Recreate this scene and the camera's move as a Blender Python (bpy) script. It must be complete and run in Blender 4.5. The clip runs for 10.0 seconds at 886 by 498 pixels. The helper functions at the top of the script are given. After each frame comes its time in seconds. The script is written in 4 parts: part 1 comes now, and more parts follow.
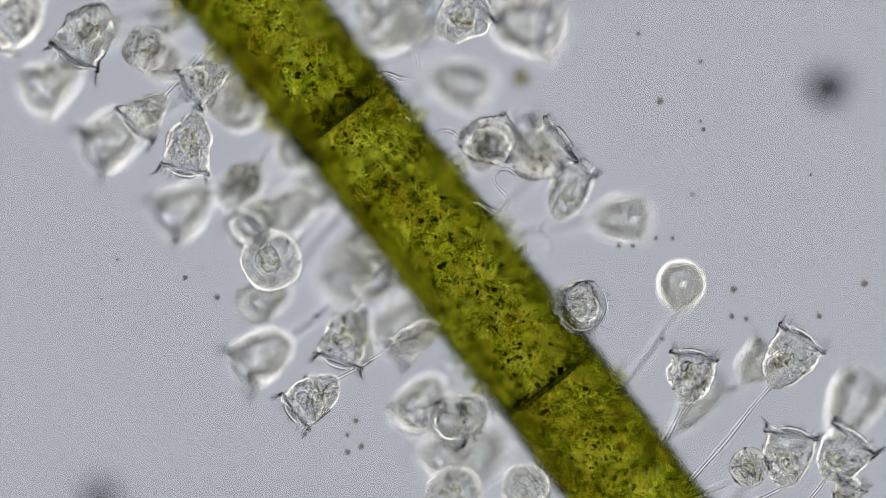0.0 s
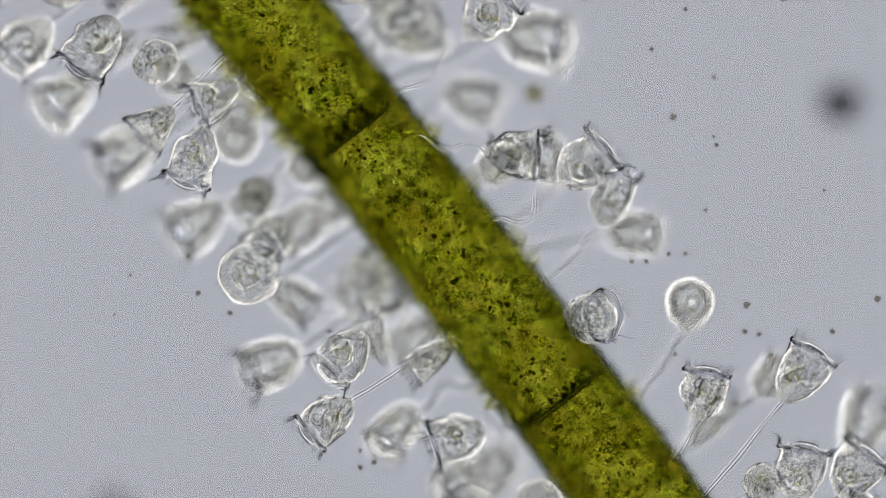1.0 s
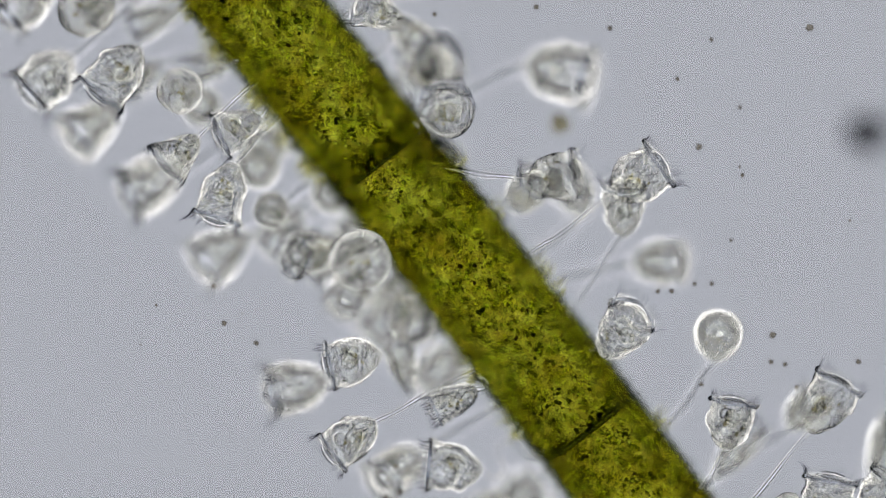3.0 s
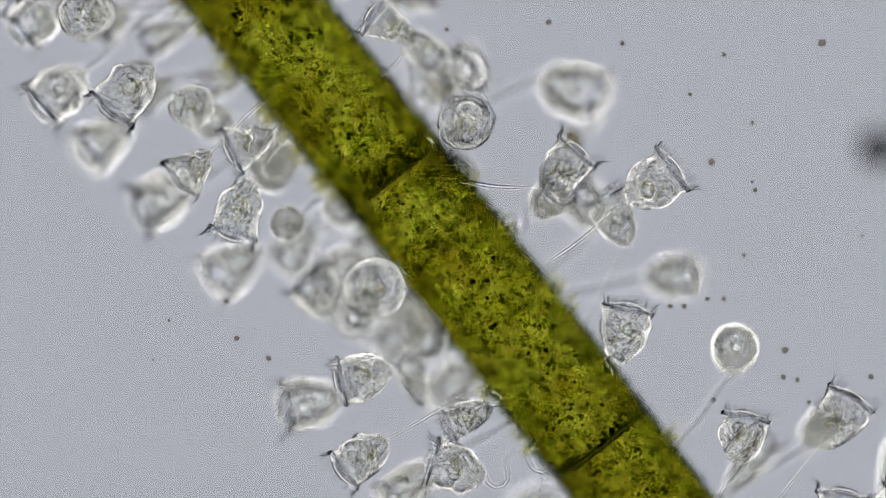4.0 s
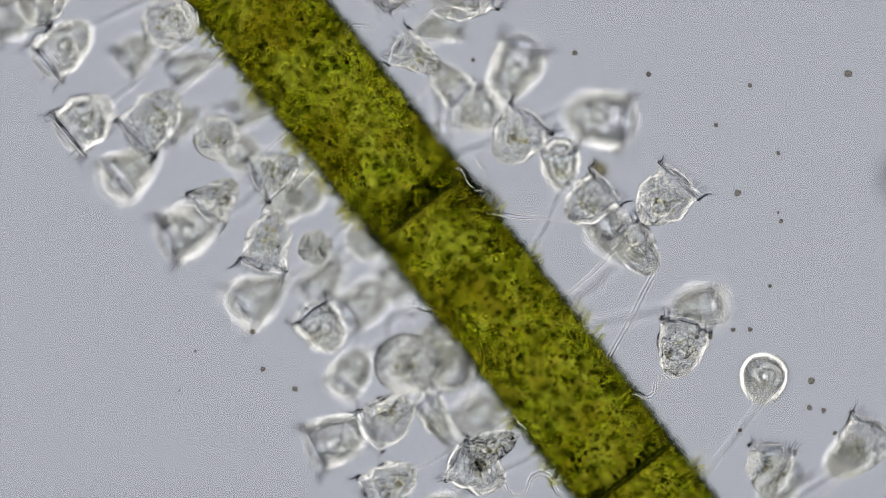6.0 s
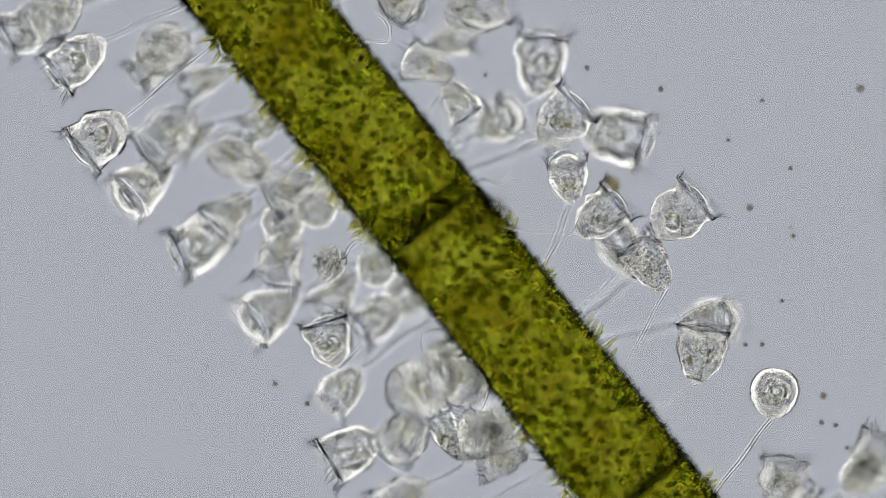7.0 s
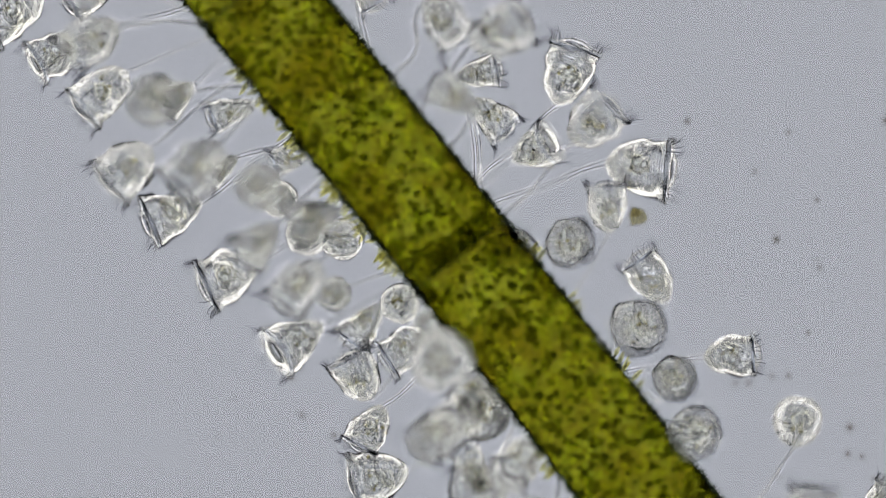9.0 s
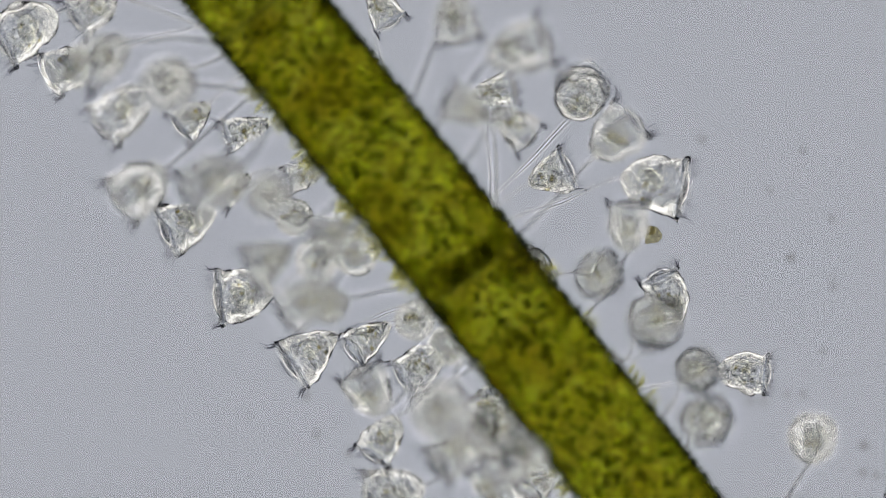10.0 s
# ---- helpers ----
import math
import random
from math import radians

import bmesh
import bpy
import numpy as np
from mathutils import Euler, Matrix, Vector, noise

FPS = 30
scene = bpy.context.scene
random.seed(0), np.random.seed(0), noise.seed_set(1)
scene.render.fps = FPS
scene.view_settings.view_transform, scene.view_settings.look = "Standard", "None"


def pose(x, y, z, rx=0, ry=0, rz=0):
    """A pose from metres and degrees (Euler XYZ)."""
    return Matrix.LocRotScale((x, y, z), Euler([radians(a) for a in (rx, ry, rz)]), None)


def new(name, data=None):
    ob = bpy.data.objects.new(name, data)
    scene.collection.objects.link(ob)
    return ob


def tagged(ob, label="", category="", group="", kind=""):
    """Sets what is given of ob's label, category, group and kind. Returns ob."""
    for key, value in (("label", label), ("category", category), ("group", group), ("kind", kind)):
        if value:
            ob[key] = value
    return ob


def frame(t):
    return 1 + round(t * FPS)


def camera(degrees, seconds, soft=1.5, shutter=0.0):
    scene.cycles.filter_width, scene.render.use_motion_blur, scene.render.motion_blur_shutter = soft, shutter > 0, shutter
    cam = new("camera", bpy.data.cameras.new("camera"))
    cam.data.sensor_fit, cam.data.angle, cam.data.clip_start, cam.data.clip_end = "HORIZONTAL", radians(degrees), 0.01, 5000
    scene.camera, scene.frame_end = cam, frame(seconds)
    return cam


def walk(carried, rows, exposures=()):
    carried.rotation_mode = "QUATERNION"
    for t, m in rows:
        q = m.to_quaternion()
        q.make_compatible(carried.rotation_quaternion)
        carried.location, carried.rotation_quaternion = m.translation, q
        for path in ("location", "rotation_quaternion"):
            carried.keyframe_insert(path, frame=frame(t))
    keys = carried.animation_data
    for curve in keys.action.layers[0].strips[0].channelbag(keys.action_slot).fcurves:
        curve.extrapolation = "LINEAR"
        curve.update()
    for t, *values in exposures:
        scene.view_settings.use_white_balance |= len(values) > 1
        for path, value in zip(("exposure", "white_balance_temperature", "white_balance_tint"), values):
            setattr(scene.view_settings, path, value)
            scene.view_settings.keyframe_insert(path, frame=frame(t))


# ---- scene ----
# A pond-water specimen enlarged about ten thousand times: one green algal thread a metre thick with stalked
# bell animalcules on it, over the lamp of a microscope whose lens sinks through the water.
FOCUS = 224.57
cam = camera(2.0, 10.0, soft=0.75)
cam.data.dof.use_dof = True
cam.data.dof.focus_distance = FOCUS
cam.data.dof.aperture_fstop = 0.015


def eye(x, y, z):
    return pose(x, y, FOCUS + z)


walk(cam, [
    (0, eye(-0.0000, 0.0000, 0.4850)),
    (0.5, eye(-0.0565, 0.0685, 0.4810)),
    (1, eye(-0.1150, 0.1365, 0.4770)),
    (1.5, eye(-0.1725, 0.2050, 0.4730)),
    (2, eye(-0.2300, 0.2675, 0.4690)),
    (2.5, eye(-0.2875, 0.3350, 0.4650)),
    (4, eye(-0.4550, 0.5375, 0.4388)),
    (4.5, eye(-0.5075, 0.6050, 0.4300)),
    (5, eye(-0.5675, 0.6675, 0.4075)),
    (5.5, eye(-0.6300, 0.7400, 0.3850)),
    (7, eye(-0.7950, 0.9400, 0.1800)),
    (7.5, eye(-0.8525, 1.0100, 0.1150)),
    (8, eye(-0.9100, 1.0800, 0.0825)),
    (8.5, eye(-0.9700, 1.1450, 0.0500)),
    (9, eye(-1.0300, 1.2200, -0.0400)),
    (9.3, eye(-1.0720, 1.2740, -0.1700)),
    (9.5, eye(-1.1000, 1.3100, -0.2100)),
    (10, eye(-1.1600, 1.3800, -0.2300)),
], [(0, -0.02), (4, -0.03), (7, -0.06), (10, -0.1)])

# ---- light: the lamp under the stage, and a little stray light ----
world = bpy.data.worlds.new("world")
scene.world = world
world.use_nodes = True
world.node_tree.nodes["Background"].inputs[0].default_value = (0.75, 0.83, 1.0, 1)
world.node_tree.nodes["Background"].inputs[1].default_value = 0.08
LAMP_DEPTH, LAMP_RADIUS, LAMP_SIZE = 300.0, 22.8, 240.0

# ---- materials ----


def material(name):
    m = bpy.data.materials.new(name)
    m.use_nodes = True
    m.node_tree.nodes.clear()
    return m, m.node_tree, m.node_tree.nodes.new("ShaderNodeOutputMaterial")


def node(nt, kind, **values):
    n = nt.nodes.new(kind)
    for k, v in values.items():
        n.inputs[k.replace("_", " ")].default_value = v
    return n


def ramp(nt, source, *stops):
    r = nt.nodes.new("ShaderNodeValToRGB")
    el = r.color_ramp.elements
    while len(el) < len(stops):
        el.new(0.5)
    for e, (p, c) in zip(el, stops):
        e.position, e.color = p, (*c, 1)
    nt.links.new(source, r.inputs[0])
    return r.outputs[0]


def multiply(nt, a, b):
    m = nt.nodes.new("ShaderNodeMix")
    m.data_type, m.blend_type = "RGBA", "MULTIPLY"
    m.inputs[0].default_value = 1
    nt.links.new(a, m.inputs[6])
    nt.links.new(b, m.inputs[7])
    return m.outputs[2]


def noise_of(nt, coord, scale, detail=3.0, rough=0.6):
    n = node(nt, "ShaderNodeTexNoise", Scale=scale, Detail=detail, Roughness=rough)
    nt.links.new(coord, n.inputs["Vector"])
    return n.outputs["Fac"]


def jelly(name, tone, ior, bump=0.3, grain=70.0, spots=0.0):
    """Clear protoplasm: bends the light a little, with a grainy skin."""
    m, nt, out = material(name)
    co = nt.nodes.new("ShaderNodeTexCoord").outputs["Object"]
    g = nt.nodes.new("ShaderNodeBsdfRefraction")
    g.inputs["IOR"].default_value, g.inputs["Roughness"].default_value = ior, 0.0
    fine = noise_of(nt, co, grain, 2.0)
    low = [c * (1 - spots) for c in tone]
    nt.links.new(ramp(nt, fine, (0.36, low), (0.52, tone)), g.inputs["Color"])
    if bump:
        b = node(nt, "ShaderNodeBump", Strength=bump, Distance=0.012)
        w = node(nt, "ShaderNodeTexWave", Scale=15.0, Distortion=1.5)
        w.bands_direction = "Z"
        nt.links.new(co, w.inputs["Vector"])
        add = node(nt, "ShaderNodeMath")
        add.operation = "MULTIPLY_ADD"
        nt.links.new(w.outputs["Fac"], add.inputs[0])
        add.inputs[1].default_value = 0.45
        nt.links.new(noise_of(nt, co, grain * 0.6, 3.0), add.inputs[2])
        fold = node(nt, "ShaderNodeMath")
        fold.operation = "MULTIPLY_ADD"
        nt.links.new(noise_of(nt, co, 24.0, 2.0), fold.inputs[0])
        fold.inputs[1].default_value = 1.7
        nt.links.new(add.outputs[0], fold.inputs[2])
        nt.links.new(fold.outputs[0], b.inputs["Height"])
        nt.links.new(b.outputs[0], g.inputs["Normal"])
    nt.links.new(g.outputs[0], out.inputs[0])
    return m


def tint(name, colour):
    """Thin coloured matter that light passes straight through."""
    m, nt, out = material(name)
    g = nt.nodes.new("ShaderNodeBsdfTransparent")
    co = nt.nodes.new("ShaderNodeTexCoord").outputs["Object"]
    dark = [c * 0.7 for c in colour]
    nt.links.new(ramp(nt, noise_of(nt, co, 30.0), (0.4, dark), (0.6, colour)), g.inputs[0])
    nt.links.new(g.outputs[0], out.inputs[0])
    return m


def solid(name, a, b, scale):
    m, nt, out = material(name)
    g = node(nt, "ShaderNodeBsdfPrincipled", Roughness=0.6)
    co = nt.nodes.new("ShaderNodeTexCoord").outputs["Object"]
    nt.links.new(ramp(nt, noise_of(nt, co, scale), (0.35, a), (0.65, b)), g.inputs["Base Color"])
    nt.links.new(g.outputs[0], out.inputs[0])
    return m


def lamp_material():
    """The condenser seen from above: a bright core, a dim gap and an added, brighter outer ring, by the distance from
    its middle.
    """
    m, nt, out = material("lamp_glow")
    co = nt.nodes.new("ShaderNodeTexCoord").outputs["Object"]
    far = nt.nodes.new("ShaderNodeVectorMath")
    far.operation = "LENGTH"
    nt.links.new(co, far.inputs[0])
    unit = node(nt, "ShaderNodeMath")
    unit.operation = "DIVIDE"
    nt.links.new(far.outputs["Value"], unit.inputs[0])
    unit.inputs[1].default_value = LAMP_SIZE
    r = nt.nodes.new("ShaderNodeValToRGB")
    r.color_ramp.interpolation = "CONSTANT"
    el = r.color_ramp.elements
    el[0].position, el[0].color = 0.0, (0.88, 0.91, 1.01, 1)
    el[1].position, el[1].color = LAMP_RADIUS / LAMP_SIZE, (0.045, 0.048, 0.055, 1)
    # the outer ring is added: only bent rays reach it, so clear bodies brighten
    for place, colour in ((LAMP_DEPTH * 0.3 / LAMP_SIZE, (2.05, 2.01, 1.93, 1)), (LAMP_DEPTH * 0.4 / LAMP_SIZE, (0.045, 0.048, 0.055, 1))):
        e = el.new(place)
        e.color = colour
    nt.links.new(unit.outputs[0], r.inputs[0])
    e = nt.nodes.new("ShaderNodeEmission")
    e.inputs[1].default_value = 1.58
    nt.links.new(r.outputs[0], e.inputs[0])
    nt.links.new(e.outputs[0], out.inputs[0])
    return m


def alga_material():
    """Green cell wall lined with packed chloroplasts: grains, clumps and brownish patches."""
    m, nt, out = material("alga_green")
    co = nt.nodes.new("ShaderNodeTexCoord").outputs["Object"]
    v = node(nt, "ShaderNodeTexVoronoi", Scale=15.0)
    nt.links.new(co, v.inputs["Vector"])
    meal = ramp(nt, noise_of(nt, co, 62.0, 3.0, 0.7), (0.36, (0.24, 0.2, 0.05)), (0.44, (0.68, 0.69, 0.19)), (0.53, (0.93, 0.95, 0.33)), (0.62, (1.0, 1.0, 0.54)))
    beads = ramp(nt, v.outputs["Distance"], (0.12, (1.0, 1.0, 0.78)), (0.21, (0.98, 1.0, 0.5)), (0.27, (0.42, 0.52, 0.1)), (0.32, (0.36, 0.42, 0.09)), (0.4, (0.76, 0.74, 0.24)))
    pick = nt.nodes.new("ShaderNodeSeparateColor")
    nt.links.new(v.outputs["Color"], pick.inputs[0])
    some = node(nt, "ShaderNodeMath")
    some.operation = "GREATER_THAN"
    nt.links.new(pick.outputs[0], some.inputs[0])
    some.inputs[1].default_value = 0.45
    chosen = nt.nodes.new("ShaderNodeMix")
    chosen.data_type = "RGBA"
    for source, place in ((some.outputs[0], 0), (meal, 6), (beads, 7)):
        nt.links.new(source, chosen.inputs[place])
    grains = chosen.outputs[2]
    w = node(nt, "ShaderNodeTexVoronoi", Scale=11.5)
    nt.links.new(co, w.inputs["Vector"])
    drops = ramp(nt, w.outputs["Distance"], (0.1, (1.0, 1.0, 1.0)), (0.19, (0.96, 1.0, 0.9)), (0.24, (0.72, 0.78, 0.62)), (0.31, (0.97, 0.96, 0.92)), (0.9, (1.0, 0.98, 0.92)))
    speck = ramp(nt, noise_of(nt, co, 45.0, 2.0), (0.3, (0.45, 0.38, 0.3)), (0.4, (1, 1, 1)))
    clump = ramp(nt, noise_of(nt, co, 6.2, 3.0), (0.4, (0.88, 0.94, 0.7)), (0.54, (1.0, 1.0, 1.0)))
    patch = ramp(nt, noise_of(nt, co, 1.7, 2.0), (0.4, (0.8, 0.73, 0.55)), (0.54, (1, 1, 1)))
    colour = multiply(nt, multiply(nt, multiply(nt, grains, drops), speck), multiply(nt, clump, patch))
    g = nt.nodes.new("ShaderNodeBsdfRefraction")
    g.inputs["IOR"].default_value, g.inputs["Roughness"].default_value = 1.065, 0.0
    b = node(nt, "ShaderNodeBump", Strength=0.6, Distance=0.03)
    nt.links.new(noise_of(nt, co, 40.0, 2.0), b.inputs["Height"])
    nt.links.new(b.outputs[0], g.inputs["Normal"])
    nt.links.new(colour, g.inputs["Color"])
    nt.links.new(g.outputs[0], out.inputs[0])
    return m


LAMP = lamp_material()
ALGA = alga_material()
BELL = jelly("bell_jelly", (0.995, 0.995, 0.99), 1.07, 0.3, 110.0, 0.12)
# copy of the bell jelly with the brightness of low, unfocused animals built in
BELL_BRIGHT = jelly("bright_bell_jelly", (0.995, 0.995, 0.99), 1.095, 0.2, 100.0, 0.04)
LIP = jelly("lip_jelly", (0.97, 0.98, 1.0), 1.06, 0.12, 50.0, 0.04)
CLEAR = jelly("vacuole_fluid", (0.985, 0.985, 0.98), 1.025, 0.0, 30.0, 0.0)
# grain copy for the low animals: scatters less, so their middles stay bright
FOOD_BRIGHT = jelly("bright_food_grain", (1.0, 1.0, 0.985), 1.06, 0.0, 30.0, 0.0)
FOOD = jelly("food_grain", (1.0, 1.0, 0.985), 1.072, 0.0, 30.0, 0.0)
PLASM = jelly("cytoplasm", (1.0, 1.0, 0.985), 1.022, 0.0, 60.0, 0.0)
NUCLEUS = jelly("nucleus_matter", (0.985, 0.985, 0.975), 1.02, 0.08, 50.0, 0.04)
STALK = jelly("stalk_sheath", (0.99, 0.99, 0.99), 1.08, 0.0, 30.0, 0.0)
DARK = tint("dark_grain", (0.3, 0.35, 0.37))
MEAL = tint("swallowed_food", (0.96, 0.93, 0.78))
CILIUM = tint("cilium", (0.78, 0.78, 0.8))
GRAIN_DARK = tint("grain_dark", (0.5, 0.54, 0.26))
GRAIN_SOFT = tint("grain_soft", (0.79, 0.82, 0.5))
STARCH = jelly("starch_grain", (0.96, 1.0, 0.55), 1.1, 0.0, 30.0, 0.0)
SAP = jelly("cell_sap", (0.98, 1.0, 0.78), 1.085, 0.0, 30.0, 0.0)
GRAIN_BROWN = tint("grain_brown", (0.42, 0.32, 0.16))
SEPTUM = tint("cross_wall", (0.55, 0.58, 0.3))
BRISTLE = tint("bristle_olive", (0.55, 0.59, 0.5))
DIATOM = jelly("diatom_shell", (0.99, 0.98, 0.76), 1.06, 0.0, 30.0, 0.2)
DEBRIS = solid("debris_brown", (0.02, 0.017, 0.012), (0.09, 0.07, 0.05), 30.0)
FLECK = tint("fleck_brown", (0.76, 0.72, 0.65))
OCHRE = tint("ochre_flock", (0.9, 0.86, 0.68))

# ---- mesh tools ----


def part(name, bm, mat, parent=None, label="", smooth=True):
    me = bpy.data.meshes.new(name)
    bm.to_mesh(me)
    bm.free()
    me.materials.append(mat)
    me.polygons.foreach_set("use_smooth", [smooth] * len(me.polygons))
    ob = new(name, me)
    ob.parent = parent
    return tagged(ob, label)


def raw(verts, faces):
    bm = bmesh.new()
    vs = [bm.verts.new(v) for v in verts]
    for f in faces:
        bm.faces.new([vs[i] for i in f])
    return bm


def revolve(profile, seg=28, wobble=0.0, seed=0.0, bm=None):
    """A closed body of revolution about z from (radius, height) pairs; the first and last close on the axis."""
    bm = bm or bmesh.new()
    size = max(r for r, h in profile)
    lows = bm.verts.new((0, 0, profile[0][1]))
    top = bm.verts.new((0, 0, profile[-1][1]))
    rings = []
    for r, h in profile[1:-1]:
        ring = []
        for k in range(seg):
            a = 2 * math.pi * k / seg
            p = Vector((math.cos(a) * r, math.sin(a) * r, h))
            n = noise.noise(p * (1.6 / size) + Vector((seed, seed * 0.7, 0)))
            s = 1 + wobble * (n + 0.4 * noise.noise(p * (4.2 / size) + Vector((seed, 3, seed))))
            ring.append(bm.verts.new((p.x * s, p.y * s, p.z)))
        rings.append(ring)
    for k in range(seg):
        j = (k + 1) % seg
        bm.faces.new((lows, rings[0][j], rings[0][k]))
        bm.faces.new((top, rings[-1][k], rings[-1][j]))
        for a, b in zip(rings, rings[1:]):
            bm.faces.new((a[k], a[j], b[j], b[k]))
    return bm


def tube(points, radii, seg=8, bm=None):
    """A closed tapered tube along points."""
    bm = bm or bmesh.new()
    pts = [Vector(p) for p in points]
    rings, side = [], None
    for i, p in enumerate(pts):
        d = (pts[min(i + 1, len(pts) - 1)] - pts[max(i - 1, 0)]).normalized()
        side = (d.orthogonal() if side is None else side - d * side.dot(d)).normalized()
        up = d.cross(side)
        rings.append([bm.verts.new(p + (side * math.cos(2 * math.pi * k / seg) + up * math.sin(2 * math.pi * k / seg)) * radii[i])
                      for k in range(seg)])
    for a, b in zip(rings, rings[1:]):
        for k in range(seg):
            j = (k + 1) % seg
            bm.faces.new((a[k], a[j], b[j], b[k]))
    bm.faces.new(rings[0][::-1])
    bm.faces.new(rings[-1])
    return bm


def ring_tube(radius, thick, height, seg=36, sides=8, wave=0.0, seed=0.0, bm=None):
    bm = bm or bmesh.new()
    rings = []
    for k in range(seg):
        a = 2 * math.pi * k / seg
        rr = radius * (1 + wave * noise.noise(Vector((math.cos(a), math.sin(a), seed))))
        hh = height + wave * radius * noise.noise(Vector((math.cos(a) * 1.3, math.sin(a) * 1.3, seed + 5)))
        ring = []
        for s in range(sides):
            b = 2 * math.pi * s / sides
            r = rr + thick * math.cos(b)
            ring.append(bm.verts.new((r * math.cos(a), r * math.sin(a), hh + thick * 1.2 * math.sin(b))))
        rings.append(ring)
    for k in range(seg):
        a, b = rings[k], rings[(k + 1) % seg]
        for s in range(sides):
            t = (s + 1) % sides
            bm.faces.new((a[s], b[s], b[t], a[t]))
    return bm


def icosphere(sub):
    bm = bmesh.new()
    bmesh.ops.create_icosphere(bm, subdivisions=sub, radius=1)
    bm.verts.index_update()
    out = [v.co.copy() for v in bm.verts], [[v.index for v in f.verts] for f in bm.faces]
    bm.free()
    return out


BEAD, BALL = icosphere(1), icosphere(3)


def blobs(places, smoother=False):
    """Many small ellipsoids in one mesh, from (matrix) placements."""
    verts, faces = [], []
    corners, sides = BALL if smoother else BEAD
    for m in places:
        base = len(verts)
        if smoother:
            off = m.translation * 40
            verts += [m @ (v * (1 + .45 * noise.noise(v * 1.7 + off))) for v in corners]
        else:
            verts += [m @ v for v in corners]
        faces += [[i + base for i in f] for f in sides]
    me = bpy.data.meshes.new("blobs")
    me.from_pydata([tuple(v) for v in verts], [], faces)
    bm = bmesh.new()
    bm.from_mesh(me)
    bpy.data.meshes.remove(me)
    return bm


def pebble(radius, squash, seed, sub=3, rough=0.25):
    bm = bmesh.new()
    bmesh.ops.create_icosphere(bm, subdivisions=sub, radius=radius)
    for v in bm.verts:
        v.co *= 1 + rough * noise.noise(v.co * (1.5 / radius) + Vector((seed, 0, seed)))
        v.co.z *= squash
    return bm


MOVES = []

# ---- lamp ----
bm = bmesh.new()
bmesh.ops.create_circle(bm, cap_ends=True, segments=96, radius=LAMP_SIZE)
lamp = part("backdrop", bm, LAMP, None, "pale grey glowing condenser lamp field under the specimen, with an added bright outer ring", False)
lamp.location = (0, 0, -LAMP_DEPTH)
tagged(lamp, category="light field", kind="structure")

# ---- the algal thread ----
R = 0.492
MID, ALONG, ACROSS = Vector((-0.564, 0.701, 0)), Vector((0.6166, -0.7873, 0)), Vector((0.7873, 0.6166, 0))
UP = Vector((0, 0, 1))
JOINTS = (-6.55, -3.55, -0.564, 2.437, 5.44)


def axis(s):
    return MID + ALONG * s + ACROSS * (0.045 - 0.045 * (s / 3.677) ** 2)


def on_thread(s, angle, r):
    """A place about the thread: angle 0 across to the upper side of the picture, 90 degrees up."""
    return axis(s) + (ACROSS * math.cos(angle) + UP * math.sin(angle)) * r


thread = tagged(new("algal_filament"), "olive green algal thread of long cells packed with chloroplasts", "alga")
thread.location = axis(0)
HOME = Matrix.Translation(-axis(0))


def cell(s0, s1):
    seg, n = 64, 60
    verts, faces = [], []
    for i in range(n + 1):
        s = s0 + (s1 - s0) * i / n
        edge = min(s - s0, s1 - s)
        r = R * (1 - 0.035 * math.exp(-edge / 0.06)) * (1 + 0.012 * noise.noise(Vector((s * 1.4, 0, 3))))
        for k in range(seg):
            a = 2 * math.pi * k / seg
            rr = r * (1 + 0.008 * noise.noise(Vector((s * 6, math.cos(a) * 4, math.sin(a) * 4))))
            verts.append(HOME @ on_thread(s, a, rr))
    for i in range(n):
        for k in range(seg):
            j = (k + 1) % seg
            faces.append((i * seg + k, (i + 1) * seg + k, (i + 1) * seg + j, i * seg + j))
    faces.append(list(range(seg)))
    faces.append([n * seg + k for k in reversed(range(seg))])
    bm = raw(verts, faces)
    bmesh.ops.recalc_face_normals(bm, faces=bm.faces)
    return bm


def scattered(rng, s0, s1, count, r0, r1, low, high, flat, a0=0, a1=2 * math.pi):
    places = []
    for _ in range(count):
        s, a = rng.uniform(s0, s1), rng.uniform(a0, a1)
        size = rng.uniform(low, high)
        p = HOME @ on_thread(s, a, R * rng.uniform(r0, r1))
        n = ACROSS * math.cos(a) + UP * math.sin(a)
        q = n.to_track_quat("Z", "Y").to_matrix().to_4x4() @ pose(0, 0, 0, 0, 0, rng.uniform(0, 360))
        places.append(Matrix.Translation(p) @ q @ Matrix.Diagonal((size, size * rng.uniform(0.5, 1), size * flat, 1)))
    return places


def clumped(rng, s0, s1, count):
    """Little heaps of a few dark grains each under the wall."""
    places = []
    for _ in range(count):
        s, a = rng.uniform(s0, s1), rng.uniform(0, 2 * math.pi)
        for _ in range(rng.choice((1, 1, 2, 3, 4, 6))):
            places += scattered(rng, s - .035, s + .035, 1, .93, .97, .01, .028, .4, a - .07, a + .07)
    return places


def layered(rng, s0, s1, count, low, high, z0, z1):
    """Soft clumps in a loose layer through the middle of the cell."""
    places = []
    for _ in range(count):
        p = HOME @ (axis(rng.uniform(s0, s1)) + ACROSS * R * rng.uniform(-.9, .9) + UP * R * rng.uniform(z0, z1))
        size = rng.uniform(low, high)
        places.append(Matrix.Translation(p) @ pose(0, 0, 0, rng.uniform(0, 180), rng.uniform(0, 180), 0) @
                      Matrix.Diagonal((size, size * rng.uniform(.6, 1), size * .7, 1)))
    return places


